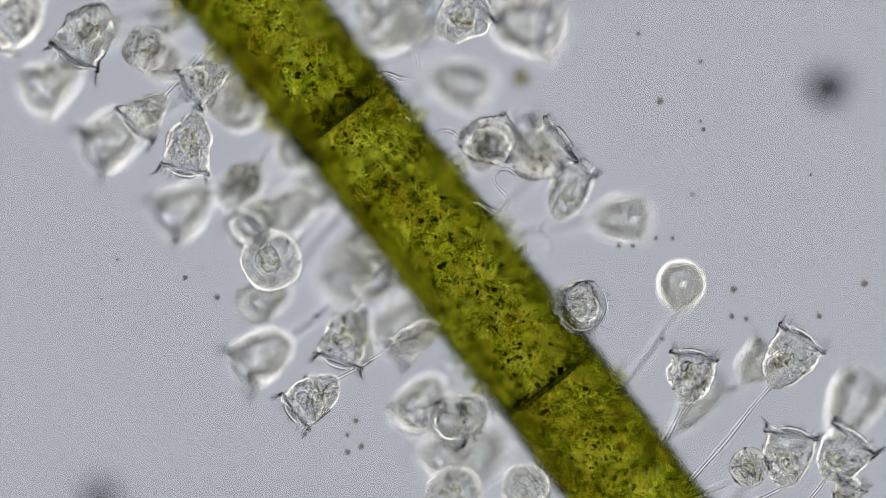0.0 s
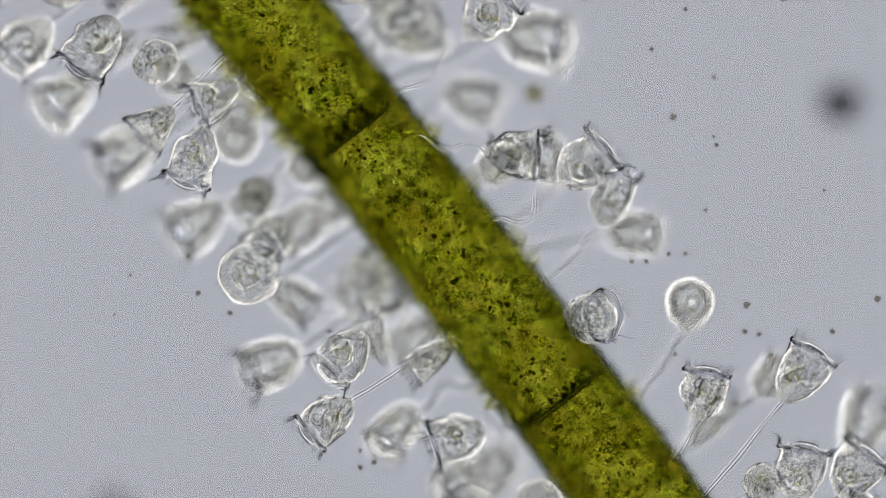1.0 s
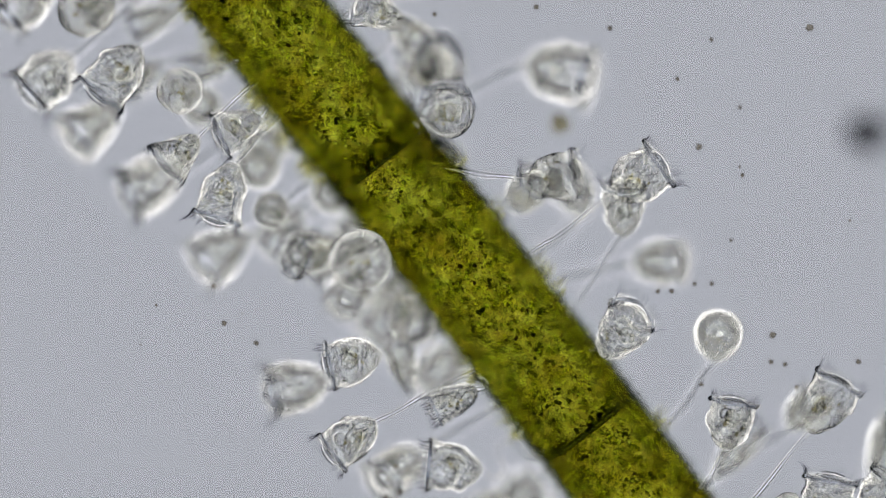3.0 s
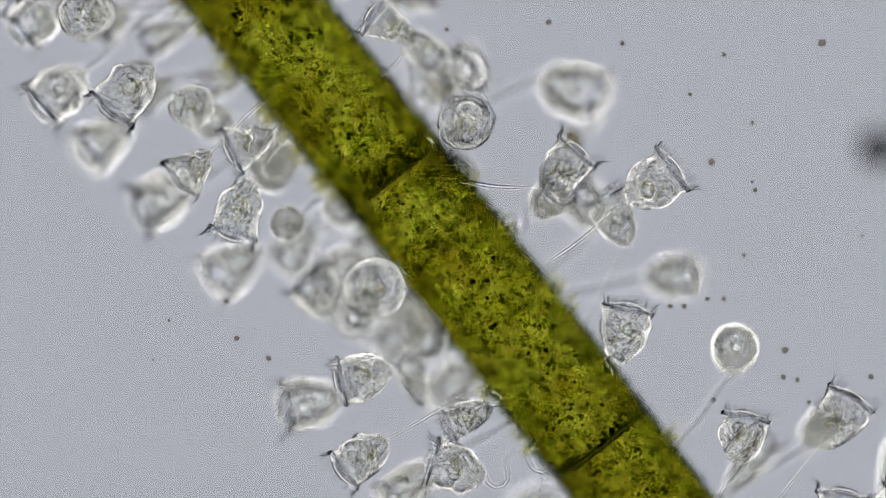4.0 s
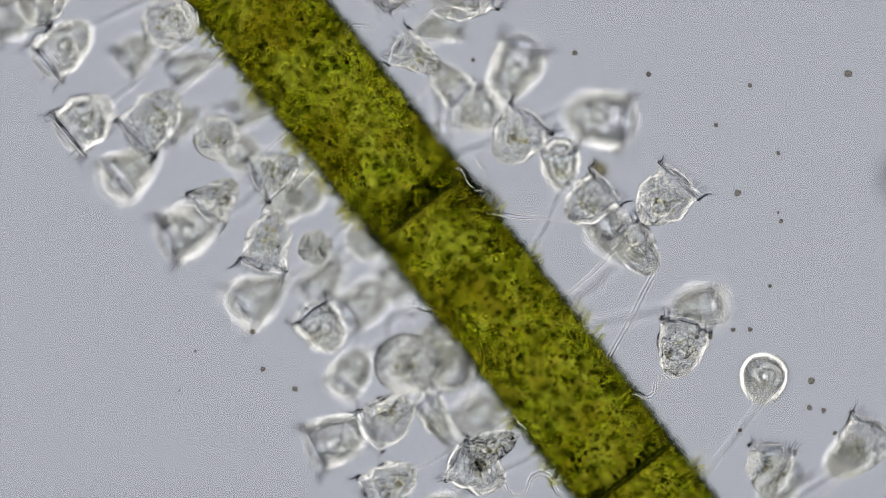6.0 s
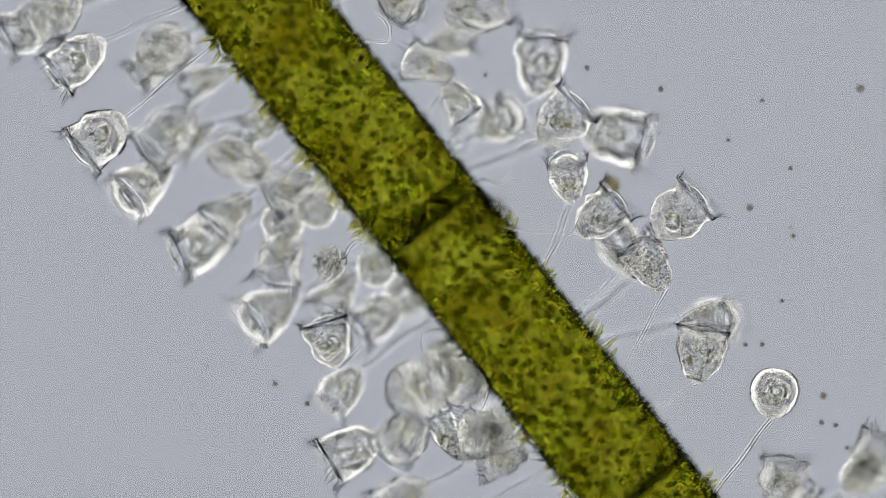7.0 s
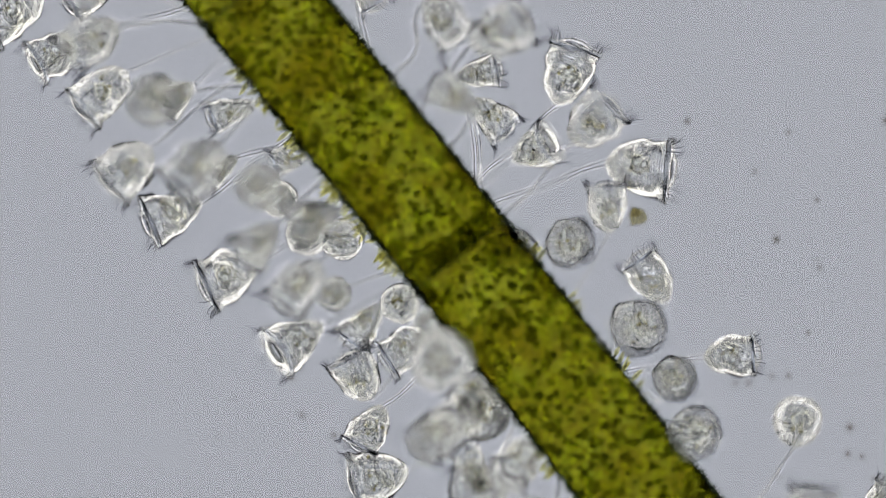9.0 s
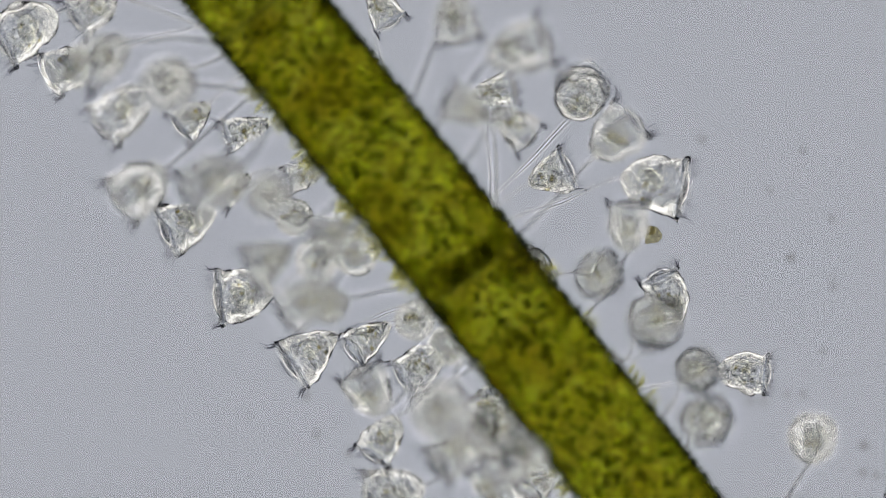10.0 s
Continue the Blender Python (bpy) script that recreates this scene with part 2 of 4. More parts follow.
rng = random.Random(4)
for s0, s1 in zip(JOINTS, JOINTS[1:]):
    gap = 0.008
    c = part("cell", cell(s0 + gap, s1 - gap), ALGA, thread)
    g = part("chloroplasts", blobs(clumped(rng, s0 + .05, s1 - .05, 95)), GRAIN_DARK, c,
             "dark green grains under the cell wall")
    tagged(g, kind="stuff")
    g = part("inner_grains", blobs(layered(rng, s0 + .06, s1 - .06, 420, .026, .055, -.15, .25)), GRAIN_SOFT, c,
             "soft green clumps inside the cell")
    tagged(g, kind="stuff")
    g = part("lining_grains", blobs(scattered(rng, s0 + .04, s1 - .04, 1300, .8, .95, .01, .026, .8)), GRAIN_SOFT, c,
             "green clumps that line the cell wall")
    tagged(g, kind="stuff")
    g = part("sap_bubbles", blobs(layered(rng, s0 + .06, s1 - .06, 480, .014, .05, -.12, .3)), SAP, c,
             "pale round bubbles inside the cell")
    tagged(g, kind="stuff")
    g = part("starch_grains", blobs(scattered(rng, s0 + .04, s1 - .04, 1300, 0.93, 0.965, 0.009, 0.023, 0.8)), STARCH, c,
             "tiny round yellow-green grains under the wall")
    tagged(g, kind="stuff")
    g = part("oil_grains", blobs(scattered(rng, s0 + .04, s1 - .04, 50, 0.86, 0.95, 0.012, 0.03, 0.5)), GRAIN_BROWN, c,
             "scattered brown grains")
    tagged(g, kind="stuff")
for s, k in zip(JOINTS[1:-1], (1.0, 1.0, 1.6)):
    q = ALONG.to_track_quat("Z", "Y").to_matrix().to_4x4()
    bm = revolve([(0, -.012 * k), (R * .5, -.012 * k), (R * .955, -.018 * k), (R * .955, .018 * k), (R * .5, .012 * k), (0, .012 * k)], 48)
    w = part("cross_wall", bm, SEPTUM, thread, "dark wall between two cells")
    w.matrix_basis = HOME @ Matrix.Translation(axis(s)) @ q

crowd = part("chloroplasts", blobs(scattered(rng, 2.345, 2.425, 110, 0.8, 0.97, 0.014, 0.036, 0.5)), GRAIN_DARK, thread,
             "dark green grains crowded at a cross wall")
tagged(crowd, kind="stuff")

crowd = part("chloroplasts", blobs(scattered(rng, -0.76, -0.57, 230, 0.3, 0.95, 0.015, 0.04, 0.7)), GRAIN_SOFT, thread,
             "green grains crowded at a cross wall")
tagged(crowd, kind="stuff")

# short olive bristles over the whole thread
verts, faces = [], []
for _ in range(30000):
    s, a = rng.uniform(-5, 4.5), rng.choice((0, math.pi)) + rng.gauss(0, 0.42)
    if noise.noise(Vector((s * 8, math.cos(a) * 4, math.sin(a) * 4))) < rng.uniform(-0.45, 0.3):
        continue
    h, w = rng.uniform(0.025, 0.065) + 0.05 * rng.random() ** 3, rng.uniform(0.004, 0.0095)
    b = HOME @ on_thread(s, a, R * 0.985)
    n = (ACROSS * math.cos(a) + UP * math.sin(a) + Vector([rng.uniform(-.5, .5) for _ in range(3)])).normalized()
    e1 = n.orthogonal().normalized()
    e2 = n.cross(e1)
    k = len(verts)
    verts += [b + e1 * w, b + (e2 * .87 - e1 * .5) * w, b - (e2 * .87 + e1 * .5) * w, b + n * h]
    faces += [(k, k + 1, k + 3), (k + 1, k + 2, k + 3), (k + 2, k, k + 3)]
tagged(part("bristles", raw(verts, faces), BRISTLE, thread, "short olive fuzz on the thread"), kind="stuff")

# spindle diatoms that sit on the thread in tufts
bm = revolve([(0, 0), (.006, .008), (.012, .03), (.014, .055), (.010, .08), (.004, .098), (0, .104)], 8)
diatom_mesh = bpy.data.meshes.new("diatom")
bm.to_mesh(diatom_mesh)
bm.free()
diatom_mesh.materials.append(DIATOM)
for centre, side, count in ((-2.7, 180, 7), (-2.25, 180, 9), (-1.7, 180, 10), (-1.25, 180, 6), (-0.85, 180, 9), (-0.2, 0, 4),
                            (0.45, 0, 3), (-3.0, 180, 5), (1.15, 0, 4), (1.4, 180, 5), (2.0, 180, 5), (2.7, 0, 4), (3.0, 180, 4)):
    for _ in range(int(count * 1.7)):
        s, a = centre + rng.gauss(0, .08), radians(side + rng.gauss(-8 if side else 8, 16))
        n = (ACROSS * math.cos(a) + UP * math.sin(a) + ALONG * rng.uniform(-.6, .6) + UP * rng.uniform(-.3, .3)).normalized()
        d = new("diatom", diatom_mesh)
        d.parent = thread
        k = rng.uniform(0.9, 1.8)
        d.matrix_basis = HOME @ Matrix.Translation(on_thread(s, a, R * .99)) @ n.to_track_quat("Z", "Y").to_matrix().to_4x4() @ \
            Matrix.Diagonal((k, k * 0.7, k, 1))

# ---- bell animalcules ----
PROFILES = {
    "bell": ((0.0, 0.0), (.12, .012), (.22, .035), (.4, .1), (.58, .2), (.74, .34), (.83, .49), (.87, .64), (.86, .77), (.84, .87), (.92, .95), (.97, 1.0),
             (.86, 1.02), (.62, 1.0), (.5, 1.03), (.3, 1.07), (0.0, 1.08)),
    "cone": ((0.0, 0.0), (.1, .015), (.18, .05), (.33, .14), (.5, .28), (.64, .44), (.74, .6), (.81, .74), (.86, .86), (.94, .95), (.97, 1.0),
             (.86, 1.02), (.62, 1.0), (.5, 1.03), (.3, 1.07), (0.0, 1.08)),
    "ball": ((0.0, 0.0), (.2, .02), (.45, .08), (.72, .2), (.92, .36), (1.0, .52), (.97, .68), (.84, .83), (.62, .94), (.38, 1.0), (.24, 1.0),
             (.1, .97), (0.0, .96)),
}
WORDS = {
    "cone": "translucent grainy cone-shaped animalcule with a fringed mouth on a stalk",
    "bell": "translucent grainy bell animalcule with a fringed mouth on a thread stalk",
    "ball": "translucent grainy animalcule drawn up into a ball on its stalk",
}
count = [0]


def ribbed(prof, pitch):
    """The same outline in fine steps, with the fine hoops of the skin on its sides."""
    ends = next(k for k, (r, h) in enumerate(prof) if k and h < prof[k - 1][1] or r == max(p[0] for p in prof)) + 1
    out, run = [prof[0]], 0.0
    for (r0, h0), (r1, h1) in zip(prof[1:ends], prof[2:ends]):
        length = math.hypot(r1 - r0, h1 - h0)
        steps = max(1, round(length / (pitch / 4)))
        for k in range(steps):
            f = k / steps
            out.append((r0 + (r1 - r0) * f + .0028 * math.sin(2 * math.pi * (run + length * f) / pitch), h0 + (h1 - h0) * f))
        run += length
    return out + list(prof[ends - 1:])


def bell_body(kind, length, width, rng, home, pale):
    """pale: a low-lying animal, in jelly copies tuned to look brighter below the focus."""
    seed = rng.uniform(0, 50)
    prof = [(r * width / 2 * (0.98 if kind != "ball" else 1), h * length) for r, h in PROFILES[kind]]
    prof = ribbed(prof, rng.uniform(.022, .03))
    body = part("bell", revolve(prof, 32, 0.2 if kind != "ball" else 0.1, seed), BELL_BRIGHT if pale else BELL, home)
    if kind != "ball":
        part("lip", ring_tube(width * .44, width * .036, length * .985, 36, 8, 0.09, seed), LIP, body, "thick clear rim of the mouth")
        part("disc", revolve([(0, length * .99), (width * .2, length * .99), (width * .27, length * 1.04), (width * .2, length * 1.1),
                              (width * .1, length * 1.13), (0, length * 1.13)], 20, .08, seed), CLEAR, body, "domed lid of the mouth")
        hairs = bmesh.new()
        first = rng.uniform(0, 6.28)
        for k in range(34):
            a = first + 6.28 * k / 34 + rng.uniform(-.05, .05)
            if 8 < k % 17 < 13:
                continue
            out = Vector((math.cos(a), math.sin(a), 0))
            side = Vector((-math.sin(a), math.cos(a), 0))
            b = out * width * .45 + UP * length
            h = length * rng.uniform(.12, .3)
            lean, turn = rng.uniform(-.1, .9), rng.uniform(-.5, .5)
            p1 = b + (UP + out * lean * .6 + side * turn * .5) * h * .5
            p2 = p1 + (UP * .6 + out * lean + side * turn) * h * .5
            tube((b, p1, p2), (.005, .0045, .003), 4, hairs)
        tagged(part("cilia", hairs, CILIUM, body, "fine hairs round the mouth"), kind="stuff")
    # nucleus: a curved sausage
    a0 = rng.uniform(0, 6.28)
    pts, rad = [], []
    for k in range(9):
        a = a0 + k * .42
        pts.append((math.cos(a) * width * .2, math.sin(a) * width * .2, length * (.5 + .16 * math.sin(k * .5 + seed))))
        rad.append(width * .06 * (0.5 + 0.5 * math.sin(math.pi * (k + .6) / 9.2)))
    part("nucleus", tube(pts, rad, 8), NUCLEUS, body, "curved grey nucleus")
    for _ in range(rng.choice((1, 1, 2))):
        r = width * rng.uniform(.07, .13)
        a, rr = rng.uniform(0, 6.28), width * rng.uniform(.05, .2)
        v = part("vacuole", pebble(r, 1, rng.uniform(0, 9), 2, .08), CLEAR, body, "clear round bubble")
        v.location = (math.cos(a) * rr, math.sin(a) * rr, length * rng.uniform(.4, .75))
    places = []
    for _ in range(800 if pale else 900):
        h = rng.uniform(.07, .94)
        rmax = np.interp(h, [p[1] for p in PROFILES[kind] if p[0] > 0][:10], [p[0] for p in PROFILES[kind] if p[0] > 0][:10]) * width / 2
        a, rr = rng.uniform(0, 6.28), rmax * math.sqrt(rng.uniform(0.02, .93))
        s = rng.choice((.004, .005, .006, .006, .007, .008, .010, .014)) * rng.uniform(.7, 1.1)
        places.append(Matrix.Translation((math.cos(a) * rr, math.sin(a) * rr, h * length)) @ Matrix.Diagonal((s, s, s, 1)))
    meal = [Matrix.Translation((rng.gauss(0, width * .13), rng.gauss(0, width * .13), length * rng.uniform(.35, .7))) @
            Matrix.Diagonal([rng.uniform(.008, .022)] * 3 + [1]) for _ in range(7)]
    tagged(part("food_vacuoles", blobs(meal), MEAL, body, "yellowish swallowed food"), kind="stuff")
    lumps = [Matrix.Translation((rng.gauss(0, width * .06), rng.gauss(0, width * .06), length * rng.uniform(.38, .68))) @
             pose(0, 0, 0, rng.uniform(-35, 35), rng.uniform(-35, 35), 0) @
             Matrix.Diagonal((width * rng.uniform(.1, .18), width * rng.uniform(.1, .18), length * rng.uniform(.1, .19), 1))
             for _ in range(2)]
    tagged(part("cytoplasm", blobs(lumps, True), PLASM, body, "uneven clear folds within the body"), kind="stuff")
    every = 3
    dark = [m @ Matrix.Scale(.72, 4) for m in places[::every]]
    places = [m for k, m in enumerate(places) if k % every]
    tagged(part("dark_granules", blobs(dark), DARK, body, "small dark grains in the body"), kind="stuff")
    g = part("granules", blobs(places), FOOD_BRIGHT if pale else FOOD, body, "food grains in the body")
    tagged(g, kind="stuff")
    return body


def steady(rows):
    """Adds poses between two rows that turn far."""
    out = [rows[0]]
    for (t0, a), (t1, b) in zip(rows, rows[1:]):
        turn = a.to_quaternion().rotation_difference(b.to_quaternion()).angle
        n = 1 + int(turn / 0.9)
        for k in range(1, n + 1):
            f = k / n
            out.append((t0 + (t1 - t0) * f, Matrix.LocRotScale(a.translation.lerp(b.translation, f),
                                                               a.to_quaternion().slerp(b.to_quaternion(), f), None)))
    return out


def animalcule(kind, length, width, depth, root, rows):
    """One animal: rows of (seconds, tail x, y, mouth x, y) as it lies in the water at that depth, or at a row's own."""
    count[0] += 1
    rng = random.Random(count[0])
    s = (Vector((*root, 0)) - MID).dot(ALONG)
    side = 1 if (Vector((rows[0][1], rows[0][2], 0)) - axis(s)).dot(ACROSS) > 0 else -1
    za = max(-.75 * R, min(.75 * R, depth))
    foot = axis(s) + ACROSS * side * math.sqrt(R * R - za * za) * .985 + UP * za * .985
    home = tagged(new("bell_animalcule"), WORDS[kind], "animal", "bell animalcules on the algal thread")
    home.location = foot
    # chosen by depth: low animals get the brightened jelly copies
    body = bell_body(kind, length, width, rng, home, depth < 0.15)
    poses, tails = [], []
    spin = pose(0, 0, 0, 0, 0, rng.uniform(0, 360))
    for t, ax, ay, mx, my, *sunk in rows:
        flat = Vector((mx - ax, my - ay, 0))
        lie = flat.length / length
        lie = min(1, lie * 1.3) if lie > 0.5 else lie
        d = (flat.normalized() * lie + UP * math.sqrt(1 - lie * lie)).normalized()
        tail = Vector(((ax + mx) / 2, (ay + my) / 2, sunk[0] if sunk else depth)) - d * length / 2
        tails.append(tail - foot)
        poses.append((t, Matrix.Translation(tail - foot) @ UP.rotation_difference(d).to_matrix().to_4x4() @ spin))
    body.matrix_basis = poses[0][1]
    span = max((a - b).length for a in tails for b in tails)
    thick = .019
    if span > 0.02:
        MOVES.append((body, steady(poses)))
    reach = max(v.length for v in tails)
    if span < 0.04:
        end = tails[0]
        bow = Vector((-end.y, end.x, 0)) * rng.uniform(-.12, .12)
        pts = [end * f + bow * math.sin(math.pi * f) + Vector((0, 0, .02 * math.sin(9 * f))) for f in [k / 12 for k in range(13)]]
        part("stalk", tube(pts, [thick] * 13, 8), STALK, home, "clear thread stalk")
        return home
    links = 16
    piece = reach / links * 1.01
    bm = tube([(0, 0, 0), (0, 0, piece)], [thick, thick], 10)
    bmesh.ops.delete(bm, geom=[f for f in bm.faces if len(f.verts) > 4], context="FACES_ONLY")
    mesh = None
    tracks = [[] for _ in range(links)]
    waves = [math.cos(3 * math.pi * (k + .5) / links) for k in range(links)]
    for (t, m), tail in zip(poses, tails):
        d = tail.normalized()
        out = (d.cross(Vector((-d.y, d.x, 0))) + Vector((-d.y, d.x, 0)) * (0.2 + 5 * max(0, 0.85 - tail.length / reach))).normalized()
        want, low, high = tail.length / piece, 0.0, 2.3
        for _ in range(30):
            mid = (low + high) / 2
            low, high = (mid, high) if sum(math.cos(mid * w) for w in waves) > want else (low, mid)
        at = Vector((0, 0, 0))
        for k in range(links):
            way = d * math.cos(low * waves[k]) + out * math.sin(low * waves[k])
            tracks[k].append((t, Matrix.Translation(at) @ UP.rotation_difference(way).to_matrix().to_4x4()))
            at = at + way * piece
    for k in range(links):
        if k == 0:
            link = part("stalk", bm, STALK, home, "clear thread stalk")
            mesh = link.data
        else:
            link = new("stalk", mesh)
            link.parent = home
        link.matrix_basis = tracks[k][0][1]
        MOVES.append((link, steady(tracks[k])))
    return home


animalcule("bell", 0.5600, 0.5400, 0.4100, (-2.7300, 2.5100), [(0, -2.9900, 2.1550, -3.2600, 1.7050), (2, -3.0400, 2.1725, -3.3500, 1.7825), (4, -3.0400, 2.1675, -3.3750, 1.7825), (5.5, -3.0450, 2.1700, -3.3900, 1.8050), (7, -3.0300, 2.1550, -3.3750, 1.8150), (8.2, -3.0290, 2.1610, -3.3690, 1.7960), (9, -3.0200, 2.1500, -3.3600, 1.7750), (10, -2.9200, 2.1350, -3.4300, 1.8600)])
animalcule("ball", 0.4300, 0.4200, 0.4100, (-2.1750, 2.0150), [(0, -2.5900, 1.8050, -2.6600, 1.7450), (2, -2.6250, 1.8325, -2.6900, 1.7825), (4, -2.6400, 1.8275, -2.7000, 1.7775), (5.5, -2.6500, 1.8250, -2.7200, 1.7750), (7, -2.6450, 1.8050, -2.7050, 1.7550), (8.2, -2.6240, 1.8110, -2.6840, 1.7610), (9, -2.6300, 1.8050, -2.6900, 1.7550), (10, -2.6550, 1.8850, -2.7300, 1.8350)])
animalcule("cone", 0.4100, 0.4900, 0.3800, (-2.0200, 1.9050), [(0, -2.4700, 1.3550, -2.7200, 1.0950), (2, -2.5250, 1.3975, -2.8000, 1.1475), (4, -2.5150, 1.3925, -2.7850, 1.1425), (5.5, -2.5250, 1.4200, -2.7900, 1.1450), (7, -2.5150, 1.4200, -2.7900, 1.1450), (8.2, -2.5040, 1.4360, -2.7940, 1.1510), (9, -2.5000, 1.4500, -2.8000, 1.1500), (10, -2.5200, 1.3950, -2.8400, 1.2150)])
animalcule("cone", 0.4200, 0.4800, 0.3450, (-1.8200, 1.7800), [(0, -1.9200, 1.6150, -2.2450, 1.4050), (2, -1.9500, 1.5725, -2.3100, 1.3975), (4, -1.9650, 1.5675, -2.3150, 1.4025), (5.5, -1.9600, 1.6050, -2.3250, 1.4200), (7, -1.9400, 1.5700, -2.3150, 1.3950), (8.2, -1.9290, 1.5860, -2.3040, 1.4110), (9, -1.9500, 1.5750, -2.3250, 1.4250), (10, -1.8800, 1.5850, -2.2550, 1.4350)])
animalcule("bell", 0.5300, 0.4800, 0.3800, (-1.8950, 1.5200), [(0, -2.1800, 1.2050, -2.2950, 0.7050), (1, -2.2100, 1.1915, -2.3850, 0.7665), (2, -2.2250, 1.1225, -2.3750, 0.7225), (4, -2.1750, 1.1175, -2.3100, 0.7175), (5.5, -2.1600, 1.1200, -2.2900, 0.6850), (7, -2.1400, 1.1450, -2.2750, 0.6950), (8.2, -2.1540, 1.1110, -2.3540, 0.7110), (9, -2.1500, 1.0750, -2.4250, 0.7500), (10, -2.1300, 1.0850, -2.5550, 0.7850)])
animalcule("ball", 0.4300, 0.4000, -0.1250, (-1.6700, 1.3550), [(0, -1.7700, 1.3050, -1.8200, 1.2050), (2, -1.9900, 1.0975, -2.0100, 1.0225), (4, -1.9550, 1.2675, -1.9850, 1.2175), (5.5, -2.0000, 1.2950, -2.0400, 1.2450), (7, -2.1900, 1.2200, -2.2250, 1.1550), (8.2, -2.1640, 1.3460, -2.2040, 1.2860), (9, -2.2100, 1.3850, -2.2500, 1.3250), (10, -2.2500, 1.3250, -2.2900, 1.2550)])
animalcule("bell", 0.5000, 0.5600, -0.2250, (-1.7700, 1.6550), [(0, -2.7200, 1.0800, -3.0700, 0.8800), (5.5, -2.7250, 1.0700, -3.0850, 0.9050), (9, -2.7150, 1.0850, -3.1000, 0.9000), (10, -2.6700, 1.0100, -3.1400, 0.9500)])
animalcule("cone", 0.5000, 0.5300, -0.1900, (-2.2700, 2.3050), [(0, -3.2700, 1.6050, -3.5700, 1.3800), (7, -3.2650, 1.6450, -3.5550, 1.4200), (9, -3.2100, 1.6150, -3.5900, 1.4650), (10, -3.1700, 1.7250, -3.6050, 1.5250)])
animalcule("bell", 0.5000, 0.5600, 0.0900, (-2.9200, 2.7050), [(0, -3.6200, 2.1800, -3.8950, 1.9300), (2, -3.6500, 2.0725, -3.9400, 1.7975), (4, -3.6650, 2.0925, -3.9750, 1.8175), (5.5, -3.6600, 2.1050, -3.9900, 1.8350), (7, -3.6400, 2.0950, -3.9650, 1.8200), (9, -3.6250, 2.1150, -3.9750, 1.8000), (10, -3.6150, 2.0950, -4.0200, 1.7850)])
animalcule("bell", 0.5300, 0.5000, 0.0000, (-3.2700, 2.9550), [(0, -3.8500, 2.7700, -4.1750, 2.4700), (4, -3.8350, 2.7825, -4.1600, 2.4825), (5.5, -3.8500, 2.7700, -4.1750, 2.4700), (7, -3.8250, 2.7700, -4.1900, 2.4950), (8.2, -3.8290, 2.7860, -4.1540, 2.4860), (9, -3.8500, 2.7750, -4.2000, 2.4750), (10, -3.7700, 2.7850, -4.1700, 2.4600)])
animalcule("ball", 0.5200, 0.4900, 0.3450, (-2.7200, 2.5550), [(0, -3.4450, 2.5350, -3.4950, 2.4850), (2.5, -3.4475, 2.5400, -3.4825, 2.5000), (4, -3.5850, 2.6425, -3.6250, 2.5925), (4.4, -2.9970, 2.7865, -3.0370, 2.7365), (5.5, -3.0250, 2.8450, -3.0700, 2.7950), (7, -3.2350, 2.7450, -3.2850, 2.6950), (8.2, -3.4440, 2.5510, -3.5040, 2.4910), (9, -3.5600, 2.5850, -3.6250, 2.5150), (10, -3.5300, 2.8850, -3.6550, 2.8100)])
animalcule("bell", 0.5300, 0.5000, 0.2400, (-3.3200, 3.0550), [(0, -4.0650, 3.1700, -4.3150, 2.9450), (7, -4.0650, 3.1700, -4.3150, 2.9450), (8.2, -3.9290, 3.2360, -4.3040, 2.9360), (9, -3.9250, 3.2000, -4.3250, 2.9500), (10, -3.9550, 3.2350, -4.3800, 2.9350)])
animalcule("bell", 0.4000, 0.4600, -0.2100, (-3.4700, 3.2050), [(0, -4.3450, 2.9650, -4.6150, 2.8150), (7, -4.3450, 2.9650, -4.6150, 2.8150), (9, -4.3250, 3.0250, -4.5900, 2.8750), (10, -4.3300, 3.0600, -4.5900, 2.9250)])
animalcule("bell", 0.5600, 0.6000, -0.2100, (-3.6200, 3.3550), [(0, -4.6050, 3.4600, -5.0300, 3.2350), (9, -4.6050, 3.4600, -5.0300, 3.2350), (10, -4.6050, 3.4600, -5.0300, 3.2350)])
animalcule("bell", 0.4200, 0.4600, -0.1000, (-3.3700, 3.2050), [(0, -4.0800, 3.6100, -4.3800, 3.4100), (9, -4.0100, 3.6000, -4.3100, 3.4000), (10, -4.0800, 3.6250, -4.3900, 3.4250)])
animalcule("cone", 0.3500, 0.3800, -0.2250, (-3.0200, 2.8300), [(0, -3.2300, 2.6600, -3.4800, 2.4600), (9, -3.2500, 2.6750, -3.5000, 2.4750), (10, -3.2300, 2.6600, -3.4800, 2.4600)])
animalcule("cone", 0.4200, 0.3300, -0.2000, (-2.6200, 2.4050), [(0, -2.6800, 2.5100, -3.0700, 2.3750), (9, -2.7000, 2.5100, -3.0850, 2.3750), (10, -2.6800, 2.5100, -3.0700, 2.3750)])
animalcule("cone", 0.3500, 0.3100, -0.2100, (-2.2700, 2.0050), [(0, -2.8550, 2.0350, -3.1300, 1.8350), (10, -2.8550, 2.0350, -3.1300, 1.8350)])
animalcule("ball", 0.3700, 0.3300, -0.1600, (-1.8200, 1.7050), [(0, -2.4400, 1.7050, -2.5100, 1.6350), (10, -2.4400, 1.7050, -2.5100, 1.6350)])
animalcule("bell", 0.3300, 0.2800, -0.1900, (-2.2700, 2.0550), [(0, -2.2300, 2.0850, -2.5300, 1.9850), (10, -2.2300, 2.0850, -2.5300, 1.9850)])
